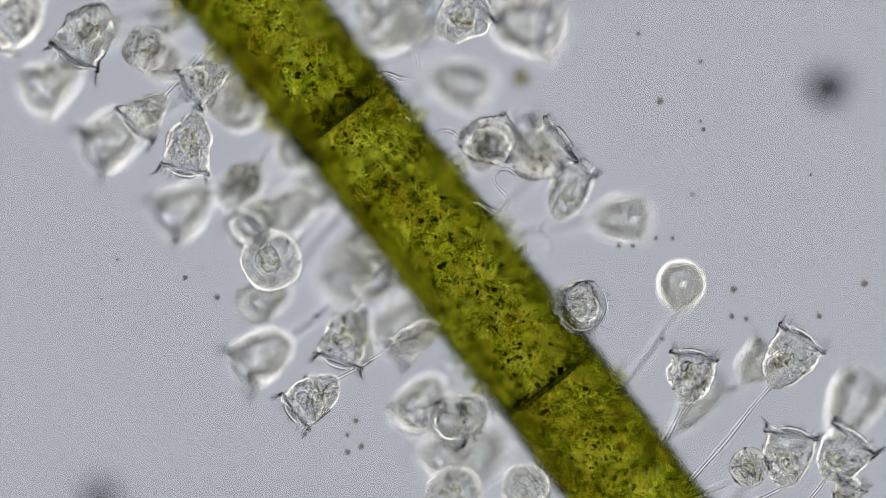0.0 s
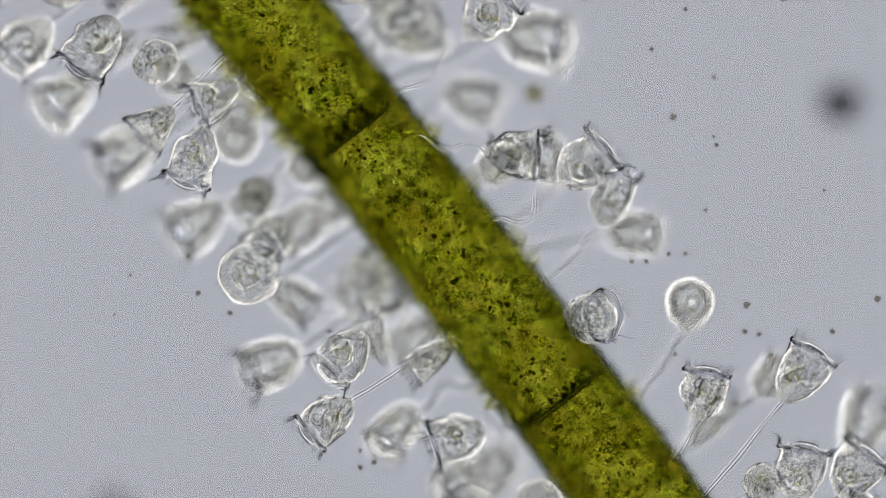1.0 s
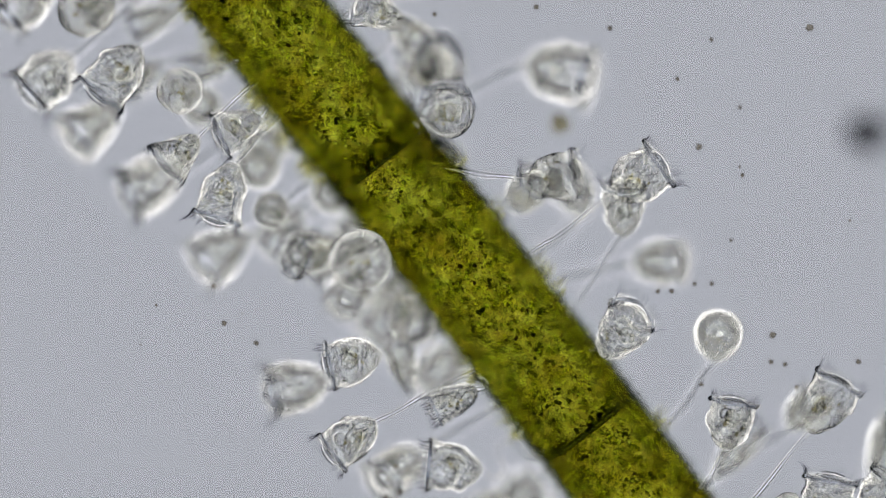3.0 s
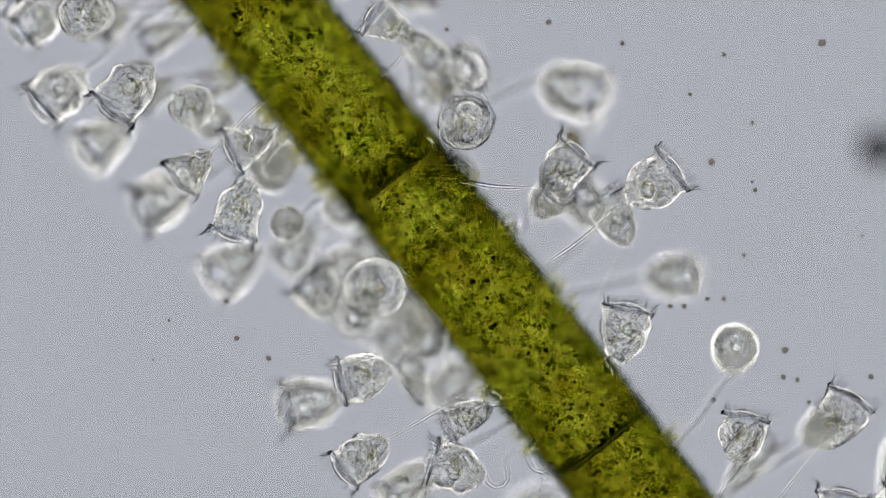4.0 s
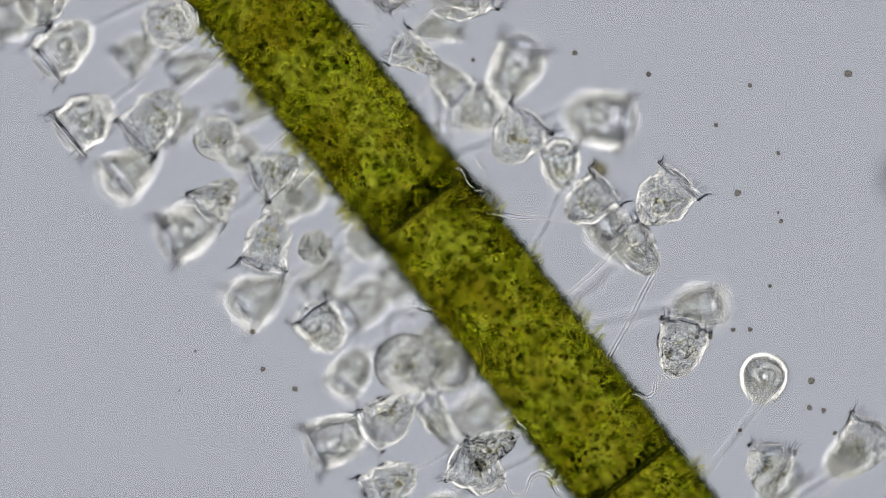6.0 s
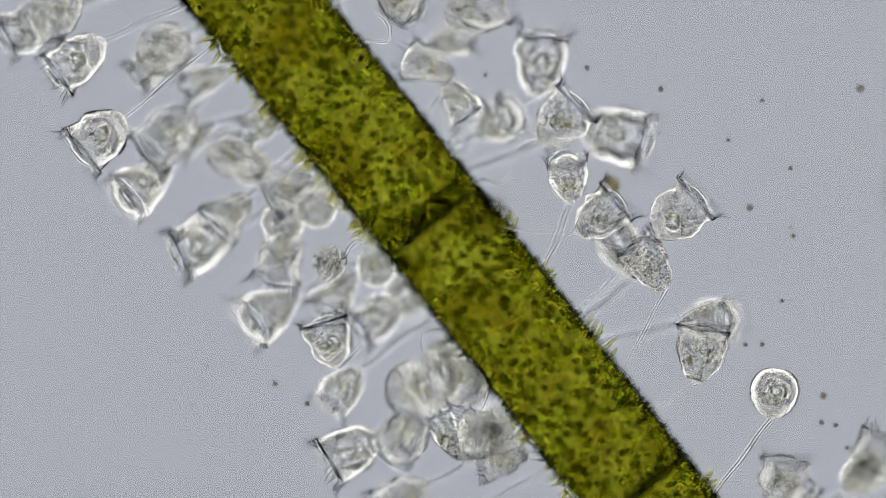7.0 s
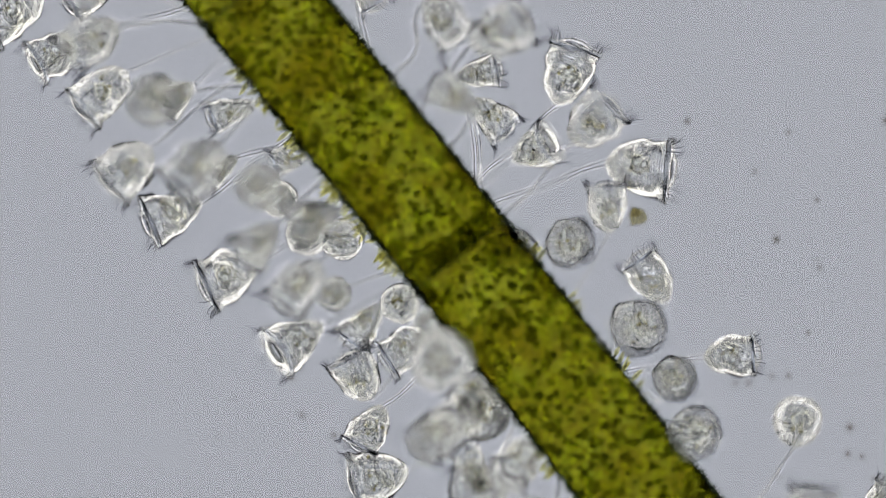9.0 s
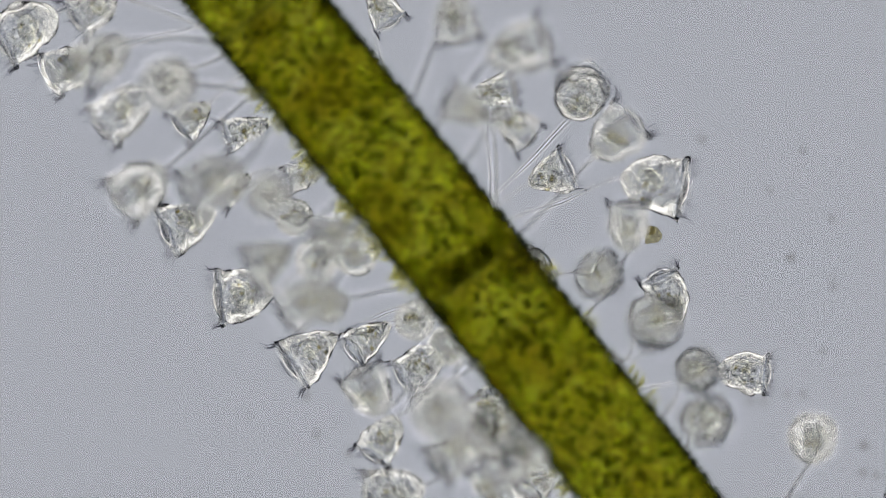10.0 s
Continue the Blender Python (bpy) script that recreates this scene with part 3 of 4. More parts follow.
animalcule("ball", 0.3800, 0.3800, -0.1400, (-1.4200, 1.2050), [(0, -1.8900, 1.3500, -1.9500, 1.2800), (9, -1.8900, 1.3350, -1.9500, 1.2750), (10, -1.9000, 1.3650, -1.9600, 1.2850)])
animalcule("ball", 0.3300, 0.3200, 0.1700, (-1.4450, 1.0150), [(0, -1.7400, 0.6450, -1.8000, 0.5650), (1, -1.7450, 0.6515, -1.8050, 0.5815), (2, -1.8400, 0.6825, -1.9000, 0.6225), (2.5, -1.8475, 0.7400, -1.8975, 0.6900), (4, -1.8000, 0.7925, -1.8500, 0.7425), (5.5, -1.8000, 0.8450, -1.8500, 0.7950), (7, -1.7700, 0.8450, -1.8250, 0.7950), (8.2, -1.8790, 0.8610, -1.9440, 0.8110), (9, -1.9600, 0.8550, -2.0250, 0.7950), (10, -2.0200, 0.9350, -2.2800, 0.8350)])
animalcule("cone", 0.5000, 0.5300, -0.2500, (-1.2200, 1.0050), [(0, -2.0800, 0.5050, -2.4200, 0.2800), (9, -2.1400, 0.5250, -2.4600, 0.3350), (10, -2.0950, 0.6350, -2.5050, 0.3450)])
animalcule("cone", 0.4300, 0.4000, -0.2750, (-1.1200, 0.7550), [(0, -1.6450, 0.7050, -1.8450, 0.4550), (9, -1.6000, 0.7000, -1.8250, 0.4250), (10, -1.6200, 0.7250, -1.9700, 0.4750)])
animalcule("ball", 0.5900, 0.5600, 0.3600, (-0.7200, 0.5050), [(0, -1.4800, -0.0450, -1.5500, -0.1450), (1, -1.7850, -0.0385, -1.8750, -0.1285), (1.15, -1.1023, 0.4020, -1.0523, 0.3520), (2, -1.0900, 0.3975, -1.0900, 0.2975), (4, -1.0950, 0.2425, -1.0350, 0.1425), (5.5, -1.0400, -0.0450, -0.9800, -0.1650), (7, -1.0400, -0.2450, -1.0400, -0.3650), (7.4, -1.0710, 0.3510, -1.0510, 0.2510), (8.2, -1.0940, 0.3210, -1.0640, 0.2210), (9, -1.0700, 0.2850, -1.0300, 0.1850), (10, -1.1550, 0.0250, -1.2000, -0.1050)])
animalcule("bell", 0.4200, 0.4000, -0.1400, (-0.7200, 0.4800), [(0, -1.4450, -0.3550, -1.6450, -0.4750), (1, -1.5950, -0.1985, -1.3100, -0.3835), (2.5, -1.0575, 0.1400, -1.2075, -0.0600), (4, -1.1000, 0.1175, -1.2500, -0.0825), (5.5, -1.2750, -0.0800, -1.4250, -0.3300), (7, -1.5650, -0.1550, -1.7650, -0.4050), (8.2, -1.5540, -0.1390, -1.7290, -0.4390), (9, -1.5750, -0.2000, -1.7500, -0.5000), (10, -1.5800, -0.1250, -1.7700, -0.4250)])
animalcule("bell", 0.4300, 0.4800, 0.0250, (-0.9700, 0.6550), [(0, -1.5200, 0.3550, -1.7200, 0.1800), (1, -1.5350, 0.3415, -1.7100, 0.1665), (2.5, -1.3325, 0.5150, -1.5575, 0.3650), (4, -1.4250, -0.0075, -1.6500, 0.2425), (5.5, -1.5500, -0.0550, -1.8000, 0.2200), (7, -1.7350, -0.0800, -1.8400, 0.2700), (8.2, -1.6540, -0.0890, -1.8290, 0.2360), (9, -1.6900, -0.0750, -1.8500, 0.2250), (10, -1.7200, -0.0550, -1.8800, 0.2600)])
animalcule("bell", 0.4800, 0.4800, 0.3700, (-0.4700, 0.0050), [(0, -0.7800, -0.5450, -0.9300, -0.9950), (1, -0.8350, -0.6585, -1.0850, -0.9085), (2, -0.8750, -0.5275, -1.3250, -0.6525), (4, -0.9000, -0.5325, -1.3600, -0.6325), (5.5, -0.9400, -0.5550, -1.3500, -0.7450), (7, -0.9900, -0.5800, -1.2150, -0.8050), (7.4, -0.9360, -0.2490, -1.2360, -0.3740), (8.2, -0.9290, -0.2640, -1.1790, -0.4140), (9, -0.9500, -0.3000, -1.1750, -0.5000), (10, -0.8800, -0.2900, -1.1800, -0.5150)])
animalcule("cone", 0.4600, 0.3300, 0.0600, (-0.3200, -0.1950), [(0, -0.6700, -0.9950, -0.7950, -0.5950), (1, -0.6350, -0.8585, -0.7850, -0.5085), (2, -0.6500, -0.8675, -0.7350, -0.4775), (4, -0.6250, -0.8575, -0.7650, -0.4575), (5.5, -0.6250, -0.9050, -0.8250, -0.5550), (7, -0.6400, -0.9150, -0.8400, -0.5650), (10, -0.6550, -0.9150, -0.8300, -0.5650)])
animalcule("bell", 0.4300, 0.3300, 0.3300, (0.0800, -0.5700), [(0, -0.0450, -0.6450, -0.4200, -0.9450), (1, -0.0450, -0.7085, -0.4100, -0.9585), (2, -0.0400, -0.8025, -0.4500, -1.0275), (4, 0.0000, -0.8325, -0.4250, -1.0325), (5.5, -0.0250, -0.8300, -0.4250, -1.0300), (7, -0.0250, -0.8450, -0.4550, -0.9950), (8.2, -0.0290, -1.0390, -0.4290, -1.1390), (10, -0.0550, -1.0650, -0.4800, -1.2150)])
animalcule("bell", 0.4900, 0.5000, 0.2600, (0.4800, -1.2950), [(0, 0.3050, -1.4050, 0.0800, -1.5350), (1, 0.2150, -1.4585, -0.1600, -1.5835), (2, 0.1250, -1.6025, -0.3600, -1.6675), (4, -0.0850, -1.4825, -0.5500, -1.3475), (5.5, -0.1500, -1.4550, -0.5500, -1.2300), (7, -0.1900, -0.7300, -0.5400, -0.7050), (8.2, -0.3290, -0.8140, -0.7940, -0.8640), (9, -0.4750, -0.8850, -0.8900, -0.9250), (10, -0.2800, -0.3900, -0.6200, -0.5050)])
animalcule("bell", 0.4900, 0.4600, 0.3800, (-0.3200, -0.8950), [(0, -0.9300, -1.1450, -1.3200, -1.4450), (1, -0.9100, -1.1835, -1.3100, -1.5085), (2, -0.9250, -1.1025, -1.3250, -1.3875), (4, -0.9350, -1.1325, -1.3500, -1.4325), (5.5, -0.9250, -1.1300, -1.3500, -1.3800), (7, -0.9150, -1.1300, -1.3400, -1.3800), (10, -0.9300, -1.1400, -1.3550, -1.3900)])
animalcule("bell", 0.5100, 0.5300, -0.0600, (-0.8200, -0.3950), [(0, -1.3450, -0.7700, -1.7950, -1.0700), (2, -1.3750, -0.7275, -1.8750, -0.9025), (4, -1.3750, -0.7825, -1.8250, -0.8575), (5.5, -1.4000, -0.7800, -1.8000, -0.9300), (7, -1.3550, -0.6950, -1.8150, -0.9550), (8.2, -1.3540, -0.6890, -1.7540, -0.8390), (9, -1.3400, -0.7350, -1.8250, -0.8250), (10, -1.3050, -0.7150, -1.8300, -0.8150)])
animalcule("bell", 0.4600, 0.4400, -0.5500, (-0.4200, -0.0450), [(0, -0.6950, -0.0450, -0.8950, -0.2950), (10, -0.6950, -0.0450, -0.8950, -0.2950)])
animalcule("ball", 0.3800, 0.3500, -0.5500, (-0.9700, 0.6050), [(0, -1.0950, 0.5800, -1.1450, 0.4800), (10, -1.0950, 0.5800, -1.1450, 0.4800)])
animalcule("bell", 0.4900, 0.4600, -0.0600, (0.0800, -1.0450), [(0, -0.0700, -1.1950, -0.2700, -1.4700), (1, -0.4100, -1.3085, -0.6100, -1.5585), (2, -0.5500, -1.3775, -0.7900, -1.5525), (4, -0.6250, -1.4325, -0.8750, -1.6575), (10, -0.6250, -1.4350, -0.8750, -1.6600)])
animalcule("bell", 0.4800, 0.4500, -0.2000, (0.4300, -1.3950), [(0, 0.2050, -1.6200, -0.0200, -1.8700), (1, 0.2150, -1.8335, -0.0350, -1.9835), (10, 0.3250, -1.8350, 0.0750, -1.9850)])
animalcule("ball", 0.5700, 0.5400, 0.3700, (0.5800, -1.7450), [(0, 0.1400, -2.1200, 0.0700, -2.2200), (1, 0.1400, -2.1585, 0.0700, -2.2585), (10, 0.1400, -2.1200, 0.0700, -2.2200)])
animalcule("ball", 0.4700, 0.4400, 0.3700, (0.9800, -1.7950), [(0, 0.7700, -2.0700, 0.7000, -2.1350), (10, 0.7700, -2.0700, 0.7000, -2.1350)])
animalcule("bell", 0.4600, 0.4400, -0.5750, (0.5300, -1.4450), [(0, 0.4550, -1.6700, 0.2550, -1.8950), (10, 0.4550, -1.6700, 0.2550, -1.8950)])
animalcule("ball", 0.3800, 0.3600, -0.1000, (-1.1200, 1.0050), [(0, -1.2700, 0.9300, -1.3400, 0.8300), (5.5, -1.3250, 0.9700, -1.3900, 0.8700), (7, -1.3550, 0.8200, -1.4150, 0.7450), (8.2, -1.3740, 0.7710, -1.4340, 0.7010), (10, -1.3800, 0.7850, -1.4400, 0.7150)])
animalcule("bell", 0.4400, 0.4300, -0.5250, (0.0800, -0.7950), [(0, -0.2450, -0.5200, -0.4200, -0.7450), (10, -0.2450, -0.5200, -0.4200, -0.7450)])
animalcule("ball", 0.5000, 0.4600, 0.0300, (-0.2200, -0.1450), [(0, -0.6700, -0.1700, -0.6000, -0.2700), (7, -0.5900, -0.1550, -0.6400, -0.2800), (8.2, -0.6290, -0.1640, -0.6740, -0.2990), (10, -0.6550, -0.1900, -0.7000, -0.3150)])
animalcule("bell", 0.4400, 0.4200, -0.2000, (-0.7200, 0.4800), [(0, -1.1950, 0.4550, -1.4950, 0.2550), (10, -1.1950, 0.4550, -1.4950, 0.2550)])
animalcule("bell", 0.4200, 0.3900, -0.2100, (-0.2200, -0.1450), [(0, -0.6450, 0.1550, -0.8100, -0.0950), (10, -0.6450, 0.1550, -0.8100, -0.0950)])
animalcule("bell", 0.4900, 0.5300, 0.4000, (-0.4700, 1.4800), [(0, -0.0300, 1.8800, 0.3200, 2.1800), (1, 0.1250, 2.0315, 0.3900, 2.3415), (2, 0.1100, 2.1825, 0.2750, 2.5125), (2.1, -0.3615, 1.5110, -0.3015, 1.6260), (2.5, -0.3575, 1.5150, -0.3075, 1.6500), (4, -0.3150, 1.5175, -0.2350, 1.7175), (5.5, -0.2900, 1.5300, -0.0250, 1.9200), (7, 0.0700, 1.8850, 0.3850, 2.2200, 0.1200), (7.5, 0.0625, 2.0500, 0.3525, 2.3900, 0.1200), (8.2, 0.1460, 2.1110, 0.4210, 2.4510, 0.0400), (9, 0.1350, 2.1750, 0.4250, 2.4750, 0.0400), (10, 0.1950, 2.2100, 0.4950, 2.5100, -0.0300)])
animalcule("bell", 0.5400, 0.5200, -0.1800, (-0.7400, 1.7950), [(0, -0.6700, 1.8550, -0.3450, 2.0300), (1, -0.6350, 2.0415, -0.3350, 2.1915), (2, -0.5500, 2.0725, -0.2250, 2.2475), (2.4, -0.6210, 1.9265, -0.4210, 2.0765), (4, -0.5500, 1.9925, -0.2500, 2.1175), (5.5, -0.3250, 2.0850, -0.0350, 2.5200), (7, 0.0350, 2.3200, 0.0950, 2.7950), (7.5, 0.0275, 2.4900, 0.1275, 2.8650), (8.2, 0.0210, 2.5610, 0.1460, 2.9360), (9, 0.0000, 2.5500, 0.1250, 2.9500), (10, 0.0200, 2.5850, 0.0800, 2.8350)])
animalcule("bell", 0.5700, 0.6000, -0.2300, (-0.5800, 1.6600), [(0, 0.5050, 2.0450, 0.9050, 1.9550), (2, 0.4500, 2.0225, 0.8750, 1.9825), (4, 0.4650, 2.0175, 0.8750, 1.8925), (5.5, 0.4250, 2.0200, 0.8750, 1.9450), (7, 0.4850, 2.0200, 0.9350, 1.8950), (8.2, 0.4710, 1.9860, 0.9460, 1.9110), (9, 0.4500, 1.9750, 0.9250, 1.9250), (10, 0.4200, 2.0100, 0.9500, 1.9250)])
animalcule("bell", 0.4600, 0.4400, -0.4500, (-0.2450, 1.3300), [(0, -0.0450, 1.5300, 0.2550, 1.4300), (2.1, -0.0450, 1.5300, 0.2550, 1.4300), (2.35, -0.5000, 1.2500, -0.4000, 1.2000), (10, -0.5000, 1.2500, -0.4000, 1.2000)])
animalcule("cone", 0.3900, 0.4600, -0.2300, (-0.7200, 1.7550), [(0, -0.4200, 1.9550, -0.1450, 2.0800), (4, -0.6000, 1.8925, -0.3750, 2.0175), (9, -0.3750, 2.0250, -0.1250, 2.1500), (10, -0.3900, 1.9600, -0.0700, 2.0950)])
animalcule("bell", 0.4600, 0.4800, 0.3800, (-0.2350, 1.3150), [(0, 0.1800, 0.9450, 0.5050, 0.9800), (1, 0.3000, 1.0015, 0.6900, 0.9665), (2, 0.3900, 1.0125, 0.8000, 1.0475), (2.5, 0.4325, 0.9800, 0.7675, 0.9400), (4, 0.4750, 1.0925, 0.7000, 1.3675), (5.5, 0.4500, 1.0850, 0.7250, 1.3450), (7, 0.4350, 1.0950, 0.7100, 1.3350, 0.1000), (7.7, 0.4545, 1.1430, 0.7145, 1.3530, 0.1000), (7.9, -0.1285, 1.4110, -0.0435, 1.3810, 0.0400), (8.2, -0.1540, 1.4610, -0.0740, 1.4210, 0.0400), (9, 0.0250, 1.3050, 0.1050, 1.2700, 0.0400), (10, 0.1550, 1.1850, 0.2350, 1.1450, 0.0400)])
animalcule("bell", 0.4200, 0.4000, 0.0700, (0.1550, 0.7800), [(0, 0.3050, 0.7550, 0.4300, 0.9550), (2.5, 0.2675, 0.7900, 0.4175, 0.9800), (4, 0.4000, 0.8675, 0.5500, 1.0525), (5.5, 0.3750, 1.3450, 0.3750, 1.6350), (7, 0.3350, 1.3950, 0.3000, 1.6700), (8.2, 0.3710, 1.4360, 0.3460, 1.7360), (9, 0.4400, 1.3850, 0.4100, 1.7500), (10, 0.4800, 1.3850, 0.4700, 1.7250)])
animalcule("bell", 0.5100, 0.5400, 0.4000, (0.4250, 0.3700), [(0, 0.6550, 0.6800, 1.0300, 0.9550), (1, 0.9400, 0.7165, 1.2900, 1.0165), (2, 1.1250, 0.7475, 1.4600, 1.0725), (2.5, 1.1425, 0.8150, 1.5525, 1.0900), (4, 1.1850, 0.9525, 1.5750, 1.2425), (5.5, 1.1000, 1.0350, 1.4100, 1.4050), (7, 1.0950, 1.0850, 1.4250, 1.3700, 0.1100), (7.7, 1.1145, 1.0530, 1.4445, 1.3680, 0.1100), (7.9, 0.6065, 0.4460, 0.6715, 0.3810, 0.0400), (8.2, 0.6060, 0.4510, 0.6760, 0.3710, 0.0400), (9, 0.6350, 0.5850, 0.7100, 0.5150, 0.0400), (10, 0.6600, 0.7850, 0.7300, 0.7150, 0.0400)])
animalcule("bell", 0.4900, 0.4300, 0.2000, (0.8900, -0.1050), [(0, 1.0050, 0.2550, 1.1800, 0.7050), (1, 1.2900, 0.3415, 1.4400, 0.7915), (2, 1.3100, 0.4475, 1.4100, 0.8225), (2.5, 1.2925, 0.5300, 1.3825, 0.8650), (4, 1.1850, 0.5825, 0.9750, 0.9925), (5.5, 1.1800, 0.5850, 0.9100, 0.9950), (7, 1.1850, 0.5700, 0.9100, 0.9950, 0.1100), (7.7, 1.1795, 0.5680, 0.9295, 0.9930, 0.1100), (7.9, 1.0065, 0.0460, 1.0915, -0.0290, 0.0250), (8.2, 1.0060, 0.0260, 1.0860, -0.0590, 0.0250), (9, 0.9600, 0.1400, 1.0400, 0.0600, 0.0250), (10, 1.0300, 0.3750, 1.1100, 0.2950, 0.0250)])
animalcule("bell", 0.4600, 0.4200, -0.2600, (0.4800, 0.3550), [(0, 0.9200, 0.7150, 0.6950, 1.1150), (8.2, 0.9210, 0.7110, 0.6960, 1.1110), (9, 0.9500, 0.7500, 0.7000, 1.1250), (10, 0.9450, 0.7100, 0.7450, 1.1600)])
animalcule("bell", 0.4500, 0.4200, -0.2300, (0.6050, 0.1800), [(0, 1.3900, 0.2650, 1.6900, 0.2650), (7, 1.3950, 0.2950, 1.6950, 0.3200), (9, 1.3250, 0.2650, 1.6750, 0.2850), (10, 1.2950, 0.3100, 1.6700, 0.2750)])
animalcule("bell", 0.5000, 0.5100, 0.3200, (1.0000, -0.5050), [(0, 1.0300, -0.4450, 1.2550, -0.5200), (1, 1.0250, -0.4685, 1.2750, -0.4585), (2, 1.0500, -0.5025, 1.3250, -0.3525), (2.5, 1.0925, -0.5200, 1.3525, -0.3350), (4, 1.1000, -0.4325, 1.1850, -0.0325), (4.5, 1.0975, -0.3500, 1.1975, 0.0350), (5.5, 1.2600, -0.3400, 1.4100, 0.0950), (7, 1.4450, -0.2300, 1.5250, 0.2200, 0.1000), (7.7, 1.4945, -0.2070, 1.5745, 0.2430, 0.1000), (7.9, 1.0815, -0.3790, 1.1815, -0.4190, 0.0700), (8.2, 1.0960, -0.3640, 1.1960, -0.4140, 0.0700), (9, 1.1100, -0.3600, 1.2250, -0.4100, 0.0700), (10, 1.0800, -0.0900, 1.2000, -0.1450, 0.0700)])
animalcule("ball", 0.4500, 0.4500, 0.0900, (1.6300, -1.2200), [(0, 2.0750, -0.5550, 2.1350, -0.1150), (1, 2.0350, -0.5785, 2.0950, -0.1385), (2, 2.0350, -0.5975, 2.0950, -0.1575), (4, 2.0950, -0.5775, 2.1550, -0.1375), (5.5, 2.1200, -0.5650, 2.1800, -0.1250), (7, 2.1050, -0.5650, 2.1650, -0.1250), (8.2, 2.1160, -0.5590, 2.1760, -0.1190), (9, 2.0750, -0.5350, 2.1350, -0.0950), (10, 2.0800, -0.5250, 2.1400, -0.0850)])
animalcule("bell", 0.4400, 0.4700, 0.4100, (2.0050, -1.7450), [(0, 2.1550, -1.3550, 2.2200, -0.9550), (2, 2.1600, -1.3775, 2.2200, -0.9675), (4, 2.1500, -1.3575, 2.2250, -0.9575), (5.5, 2.1750, -1.3650, 2.2300, -0.9800), (7, 2.1750, -1.3300, 2.2250, -0.9650), (8.2, 2.1860, -1.2890, 2.2360, -0.9490), (10, 2.1550, -1.3550, 2.2200, -0.9550)])
animalcule("bell", 0.3700, 0.3600, -0.1000, (2.0300, -1.6450), [(0, 2.6800, -1.1450, 2.8550, -0.9200), (2, 2.7100, -1.1275, 2.8750, -0.9025), (4, 2.7750, -1.1825, 2.9500, -0.9575), (5.5, 2.7500, -1.1800, 2.9250, -0.9550), (7, 2.7850, -1.1800, 2.9600, -0.9550), (10, 2.6800, -1.1450, 2.8550, -0.9200)])
animalcule("bell", 0.5500, 0.3000, -0.1500, (2.0300, -1.6550), [(0, 2.1050, -1.5700, 2.3900, -1.1950), (10, 2.1050, -1.5700, 2.3900, -1.1950)])
animalcule("bell", 0.5300, 0.5200, 0.4200, (2.3050, -2.0200), [(0, 2.8800, -1.2450, 3.1900, -0.7700), (2, 2.8750, -1.2375, 3.1750, -0.7525), (4, 2.8750, -1.2475, 3.1750, -0.7575), (5.5, 2.8250, -1.2300, 3.1400, -0.7300), (7, 2.8350, -1.2300, 3.1350, -0.7300), (10, 2.8800, -1.2450, 3.1900, -0.7700)])
animalcule("ball", 0.4200, 0.3500, 0.4500, (2.2800, -2.0950), [(0, 2.7200, -1.9700, 2.7000, -1.8950), (10, 2.7200, -1.9700, 2.7000, -1.8950)])
animalcule("bell", 0.4900, 0.5300, 0.4000, (2.3800, -2.1200), [(0, 3.0050, -2.1050, 3.0900, -1.6450), (2, 3.0000, -2.1025, 3.0900, -1.6525), (4, 3.0000, -2.0975, 3.0650, -1.6325), (10, 3.0050, -2.1050, 3.0900, -1.6450)])
animalcule("bell", 0.4600, 0.5400, 0.4000, (2.9800, -2.2450), [(0, 3.3900, -2.0350, 3.6400, -1.6850), (2, 3.3900, -2.0275, 3.6300, -1.6875), (10, 3.3900, -2.0350, 3.6400, -1.6850)])
animalcule("bell", 0.5500, 0.5200, -0.2100, (2.7300, -2.1950), [(0, 3.5050, -1.6200, 3.7050, -1.1950), (10, 3.5050, -1.6200, 3.7050, -1.1950)])
animalcule("bell", 0.3300, 0.3100, 0.3700, (3.0800, -2.2950), [(0, 3.5050, -2.3200, 3.6050, -2.1050), (10, 3.5050, -2.3200, 3.6050, -2.1050)])
animalcule("cone", 0.4600, 0.4200, 0.3600, (-0.9950, 2.0550), [(0, -0.7200, 2.4050, -0.9700, 2.5050), (2, -0.7000, 2.3975, -0.9500, 2.4725), (4, -0.7250, 2.4025, -1.0350, 2.5825), (5.5, -0.7100, 2.3850, -1.0500, 2.5850), (7, -0.7250, 2.4850, -1.0400, 2.6050), (8.2, -0.7440, 2.5010, -1.0540, 2.6010), (9, -0.7600, 2.4650, -1.0600, 2.6650), (10, -0.7300, 2.5350, -1.0800, 2.6850)])
animalcule("cone", 0.4200, 0.4000, -0.0250, (-0.6700, 1.7050), [(0, -0.8200, 2.4550, -0.5200, 2.1550), (5.5, -0.8000, 2.4700, -0.5000, 2.1700), (7, -0.7900, 2.4450, -0.5650, 2.1200), (8.2, -0.6940, 2.5510, -0.4290, 2.2860), (9, -0.7400, 2.5350, -0.4900, 2.2850), (10, -0.6800, 2.6100, -0.4300, 2.3850)])
animalcule("bell", 0.5400, 0.5600, 0.2700, (-1.2200, 2.4050), [(0, -0.7400, 2.9450, -0.3650, 3.1450), (4, -0.7500, 2.9425, -0.3500, 3.1425), (7, -0.7400, 2.9450, -0.3550, 3.1450), (8.2, -0.7790, 3.0110, -0.3290, 3.2360), (9, -0.7750, 3.0250, -0.3250, 3.2500), (10, -0.7550, 3.0600, -0.2800, 3.2350)])
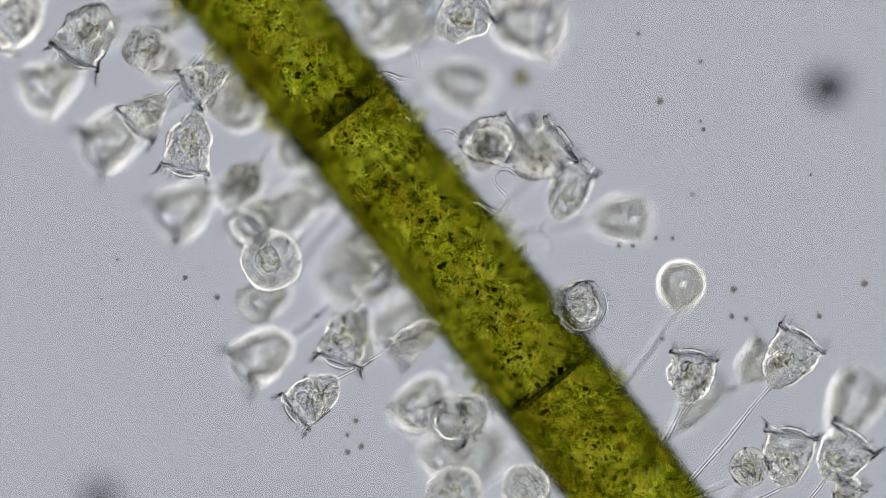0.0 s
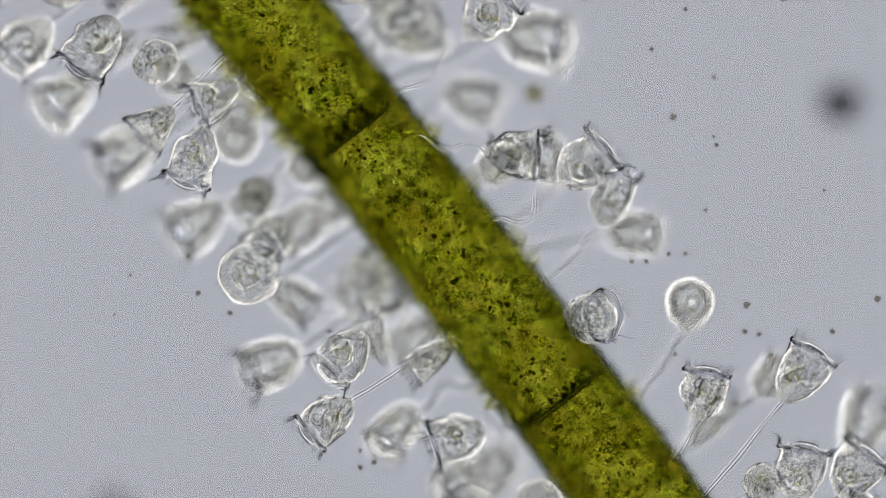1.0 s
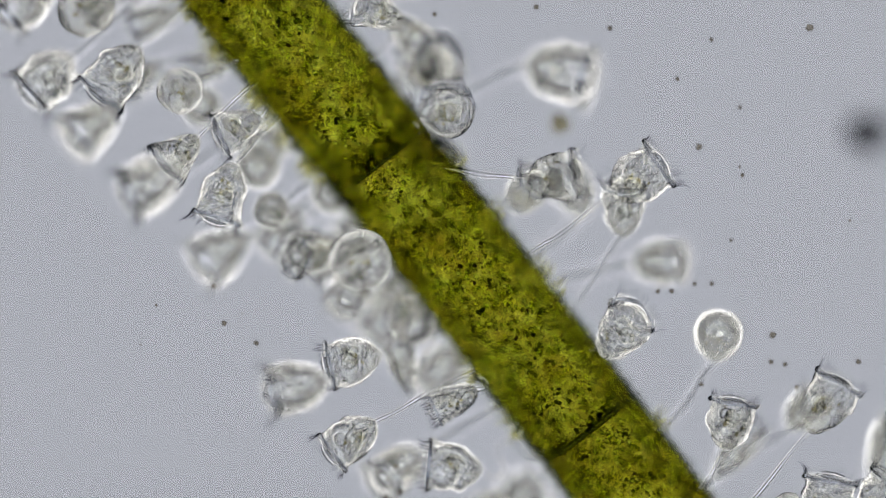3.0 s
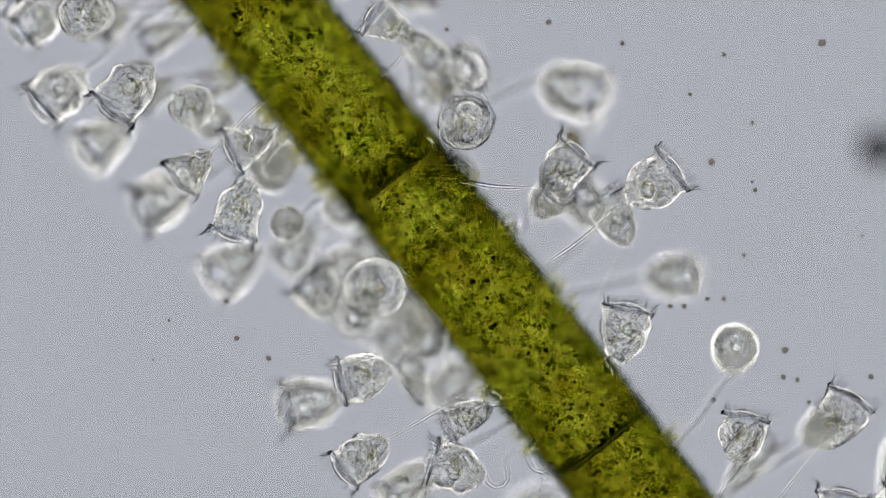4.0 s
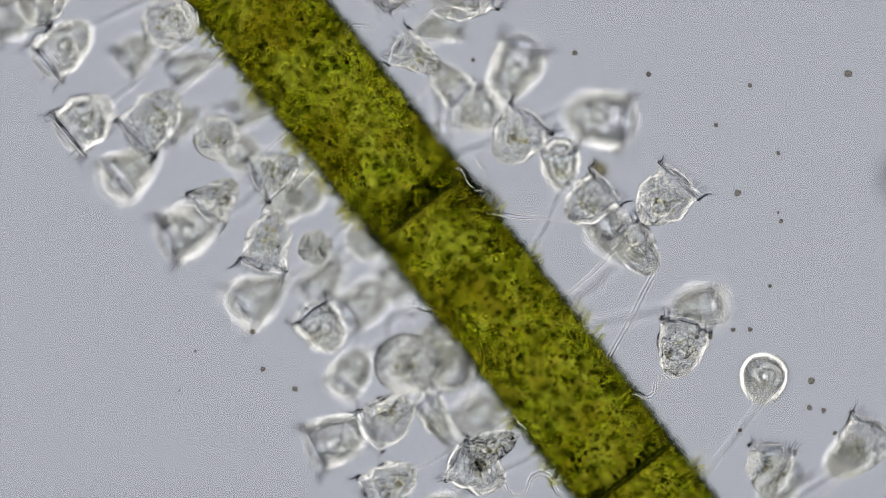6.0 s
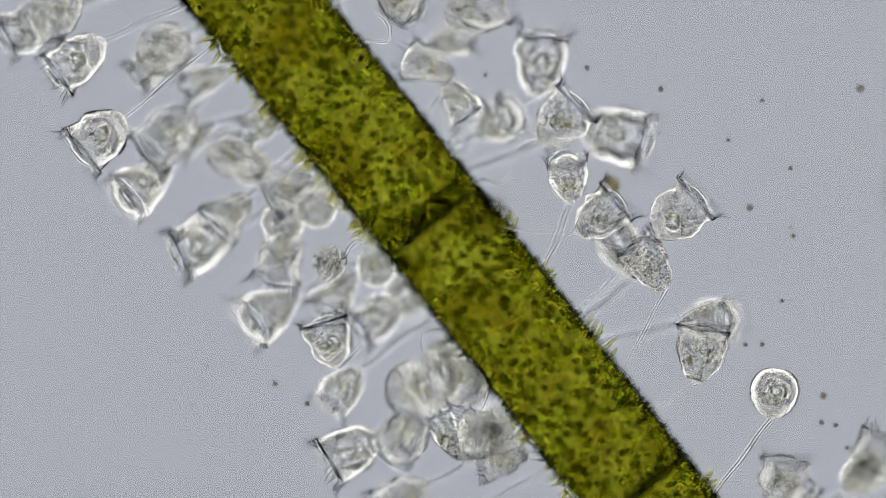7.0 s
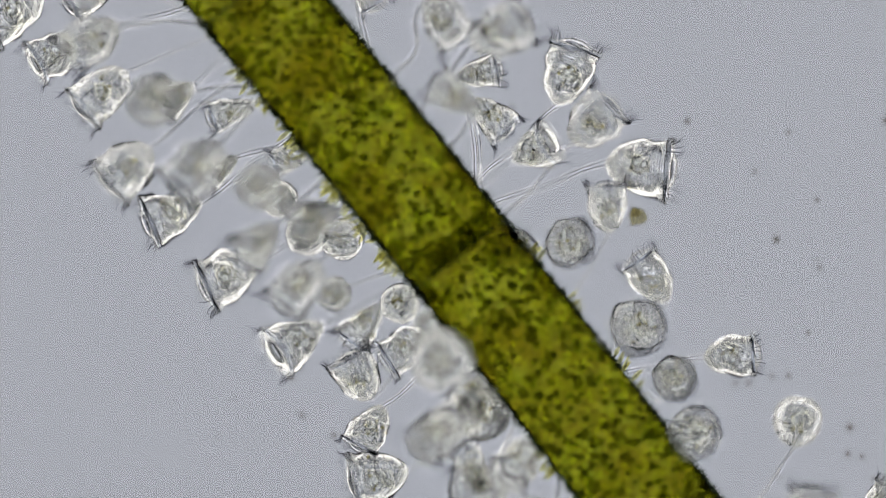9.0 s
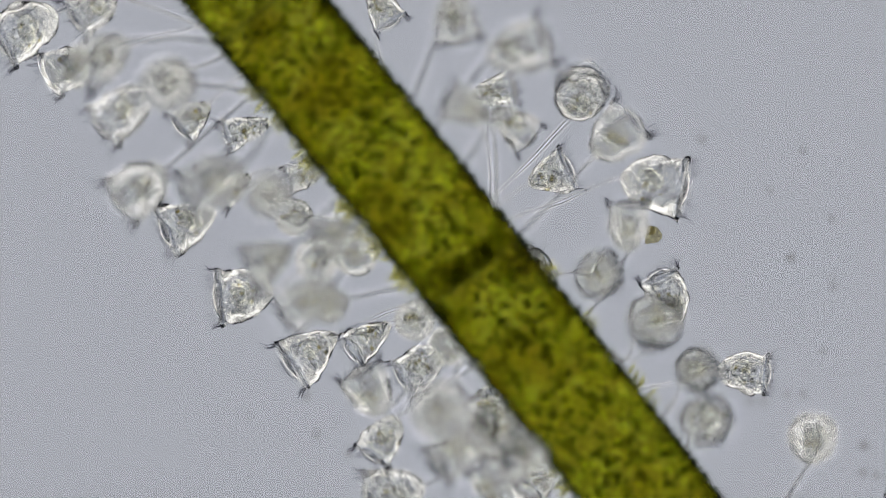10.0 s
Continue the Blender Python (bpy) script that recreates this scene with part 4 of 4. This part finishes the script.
animalcule("bell", 0.4300, 0.4600, 0.2600, (-1.4200, 2.6050), [(0, -1.2700, 3.2150, -1.1200, 3.1150), (7, -1.2650, 3.2050, -1.1150, 3.1050), (8.2, -1.1640, 3.3010, -0.9790, 3.0210), (9, -1.1400, 3.3850, -0.9400, 3.1350), (10, -1.0800, 3.6100, -1.0200, 3.2850)])
animalcule("cone", 0.4000, 0.3600, -0.2000, (-1.6700, 2.8050), [(0, -1.8200, 3.7050, -1.6300, 3.3950), (10, -1.8200, 3.7050, -1.6300, 3.3950)])
animalcule("cone", 0.3800, 0.3600, -0.1700, (-0.7200, 1.7550), [(0, -0.9200, 2.7350, -0.5450, 2.8100), (10, -0.9200, 2.7350, -0.5450, 2.8100)])

# ---- specks adrift in the water ----


def speck(x, y, z, r, mat=FLECK, label="tiny dark brown speck adrift in the water"):
    ob = part("debris_speck", pebble(r, .8, x * 9 + y * 4, 2, .5), mat, None, label)
    ob.location = (x, y, z)
    return tagged(ob, category="debris", group="specks in the water")


speck(-2.2800, -0.2550, 0.3850, 0.0225)
speck(-1.9950, -0.4300, 0.3350, 0.0250)
speck(-2.8800, -0.0950, 0.3975, 0.0125)
speck(-2.3700, 0.0800, 0.2975, 0.0250)
speck(-2.1200, -0.1700, 0.4100, 0.0100)
speck(-0.8450, -1.7950, 0.3100, 0.0250)
speck(-0.7700, -1.5200, 0.2975, 0.0250)
speck(-0.7200, -1.7450, 0.2913, 0.0250)
speck(-0.8450, -1.6450, 0.2850, 0.0200)
speck(2.5700, -0.3600, 0.3350, 0.0300)
speck(2.5550, -0.5950, 0.3100, 0.0225)
speck(2.6800, -0.6200, 0.3038, 0.0225)
speck(2.7800, -0.8200, 0.3225, 0.0200)
speck(3.7300, -0.3050, 0.3725, 0.0300)
speck(2.3050, 1.0550, 0.3475, 0.0200)
speck(3.2550, 0.6550, 0.4050, 0.0130)
speck(1.8800, 0.0950, 0.2975, 0.0200)
speck(2.0300, 0.0950, 0.2850, 0.0200)
speck(1.5550, 0.0300, 0.3038, 0.0225)
speck(1.6800, 0.0300, 0.3225, 0.0225)
speck(1.9200, 1.3050, 0.3100, 0.0300)
speck(0.4800, 2.5450, 0.3600, 0.0250)
speck(2.9000, 2.3600, 0.3725, 0.0350)
speck(-3.0200, -0.4450, 0.4025, 0.0100)
speck(-1.7700, 0.5050, 0.4100, 0.0100)
speck(-1.5700, 0.5050, 0.3850, 0.0100)
speck(2.2800, 1.1300, 0.3850, 0.0125)
speck(2.1550, -0.9950, 0.3350, 0.0200)
speck(1.9400, -0.7950, 0.3225, 0.0200)
speck(3.3300, -0.5950, 0.3225, 0.0250)
speck(-0.4200, 2.4800, 0.3475, 0.0200)
speck(-2.4200, 1.6050, 0.3975, 0.0100)
speck(1.7300, 1.9050, 0.3350, 0.0200)
speck(2.0300, 2.2550, 0.3100, 0.0200)
speck(1.1300, 2.3550, 0.2975, 0.0250)
speck(-1.1200, -0.5950, 0.3225, 0.0200)
speck(2.2800, 1.6550, 0.2600, 0.0200)
speck(2.2050, 0.4800, 0.2600, 0.0175)
speck(3.4150, 1.4450, 2.5500, 0.1750, DEBRIS, "dark round speck floating high above the thread")
speck(-3.0600, -2.2200, 3.0000, 0.1550, DEBRIS, "dark round speck floating high above the thread")
speck(0.6900, 1.5050, -0.2300, 0.0800, OCHRE, "ochre flock of matter in the water")
speck(0.6700, 1.5450, -0.2000, 0.0450, OCHRE, "small ochre flock of matter in the water")


def motions():
    for ob, rows in MOVES:
        walk(ob, rows)


motions()
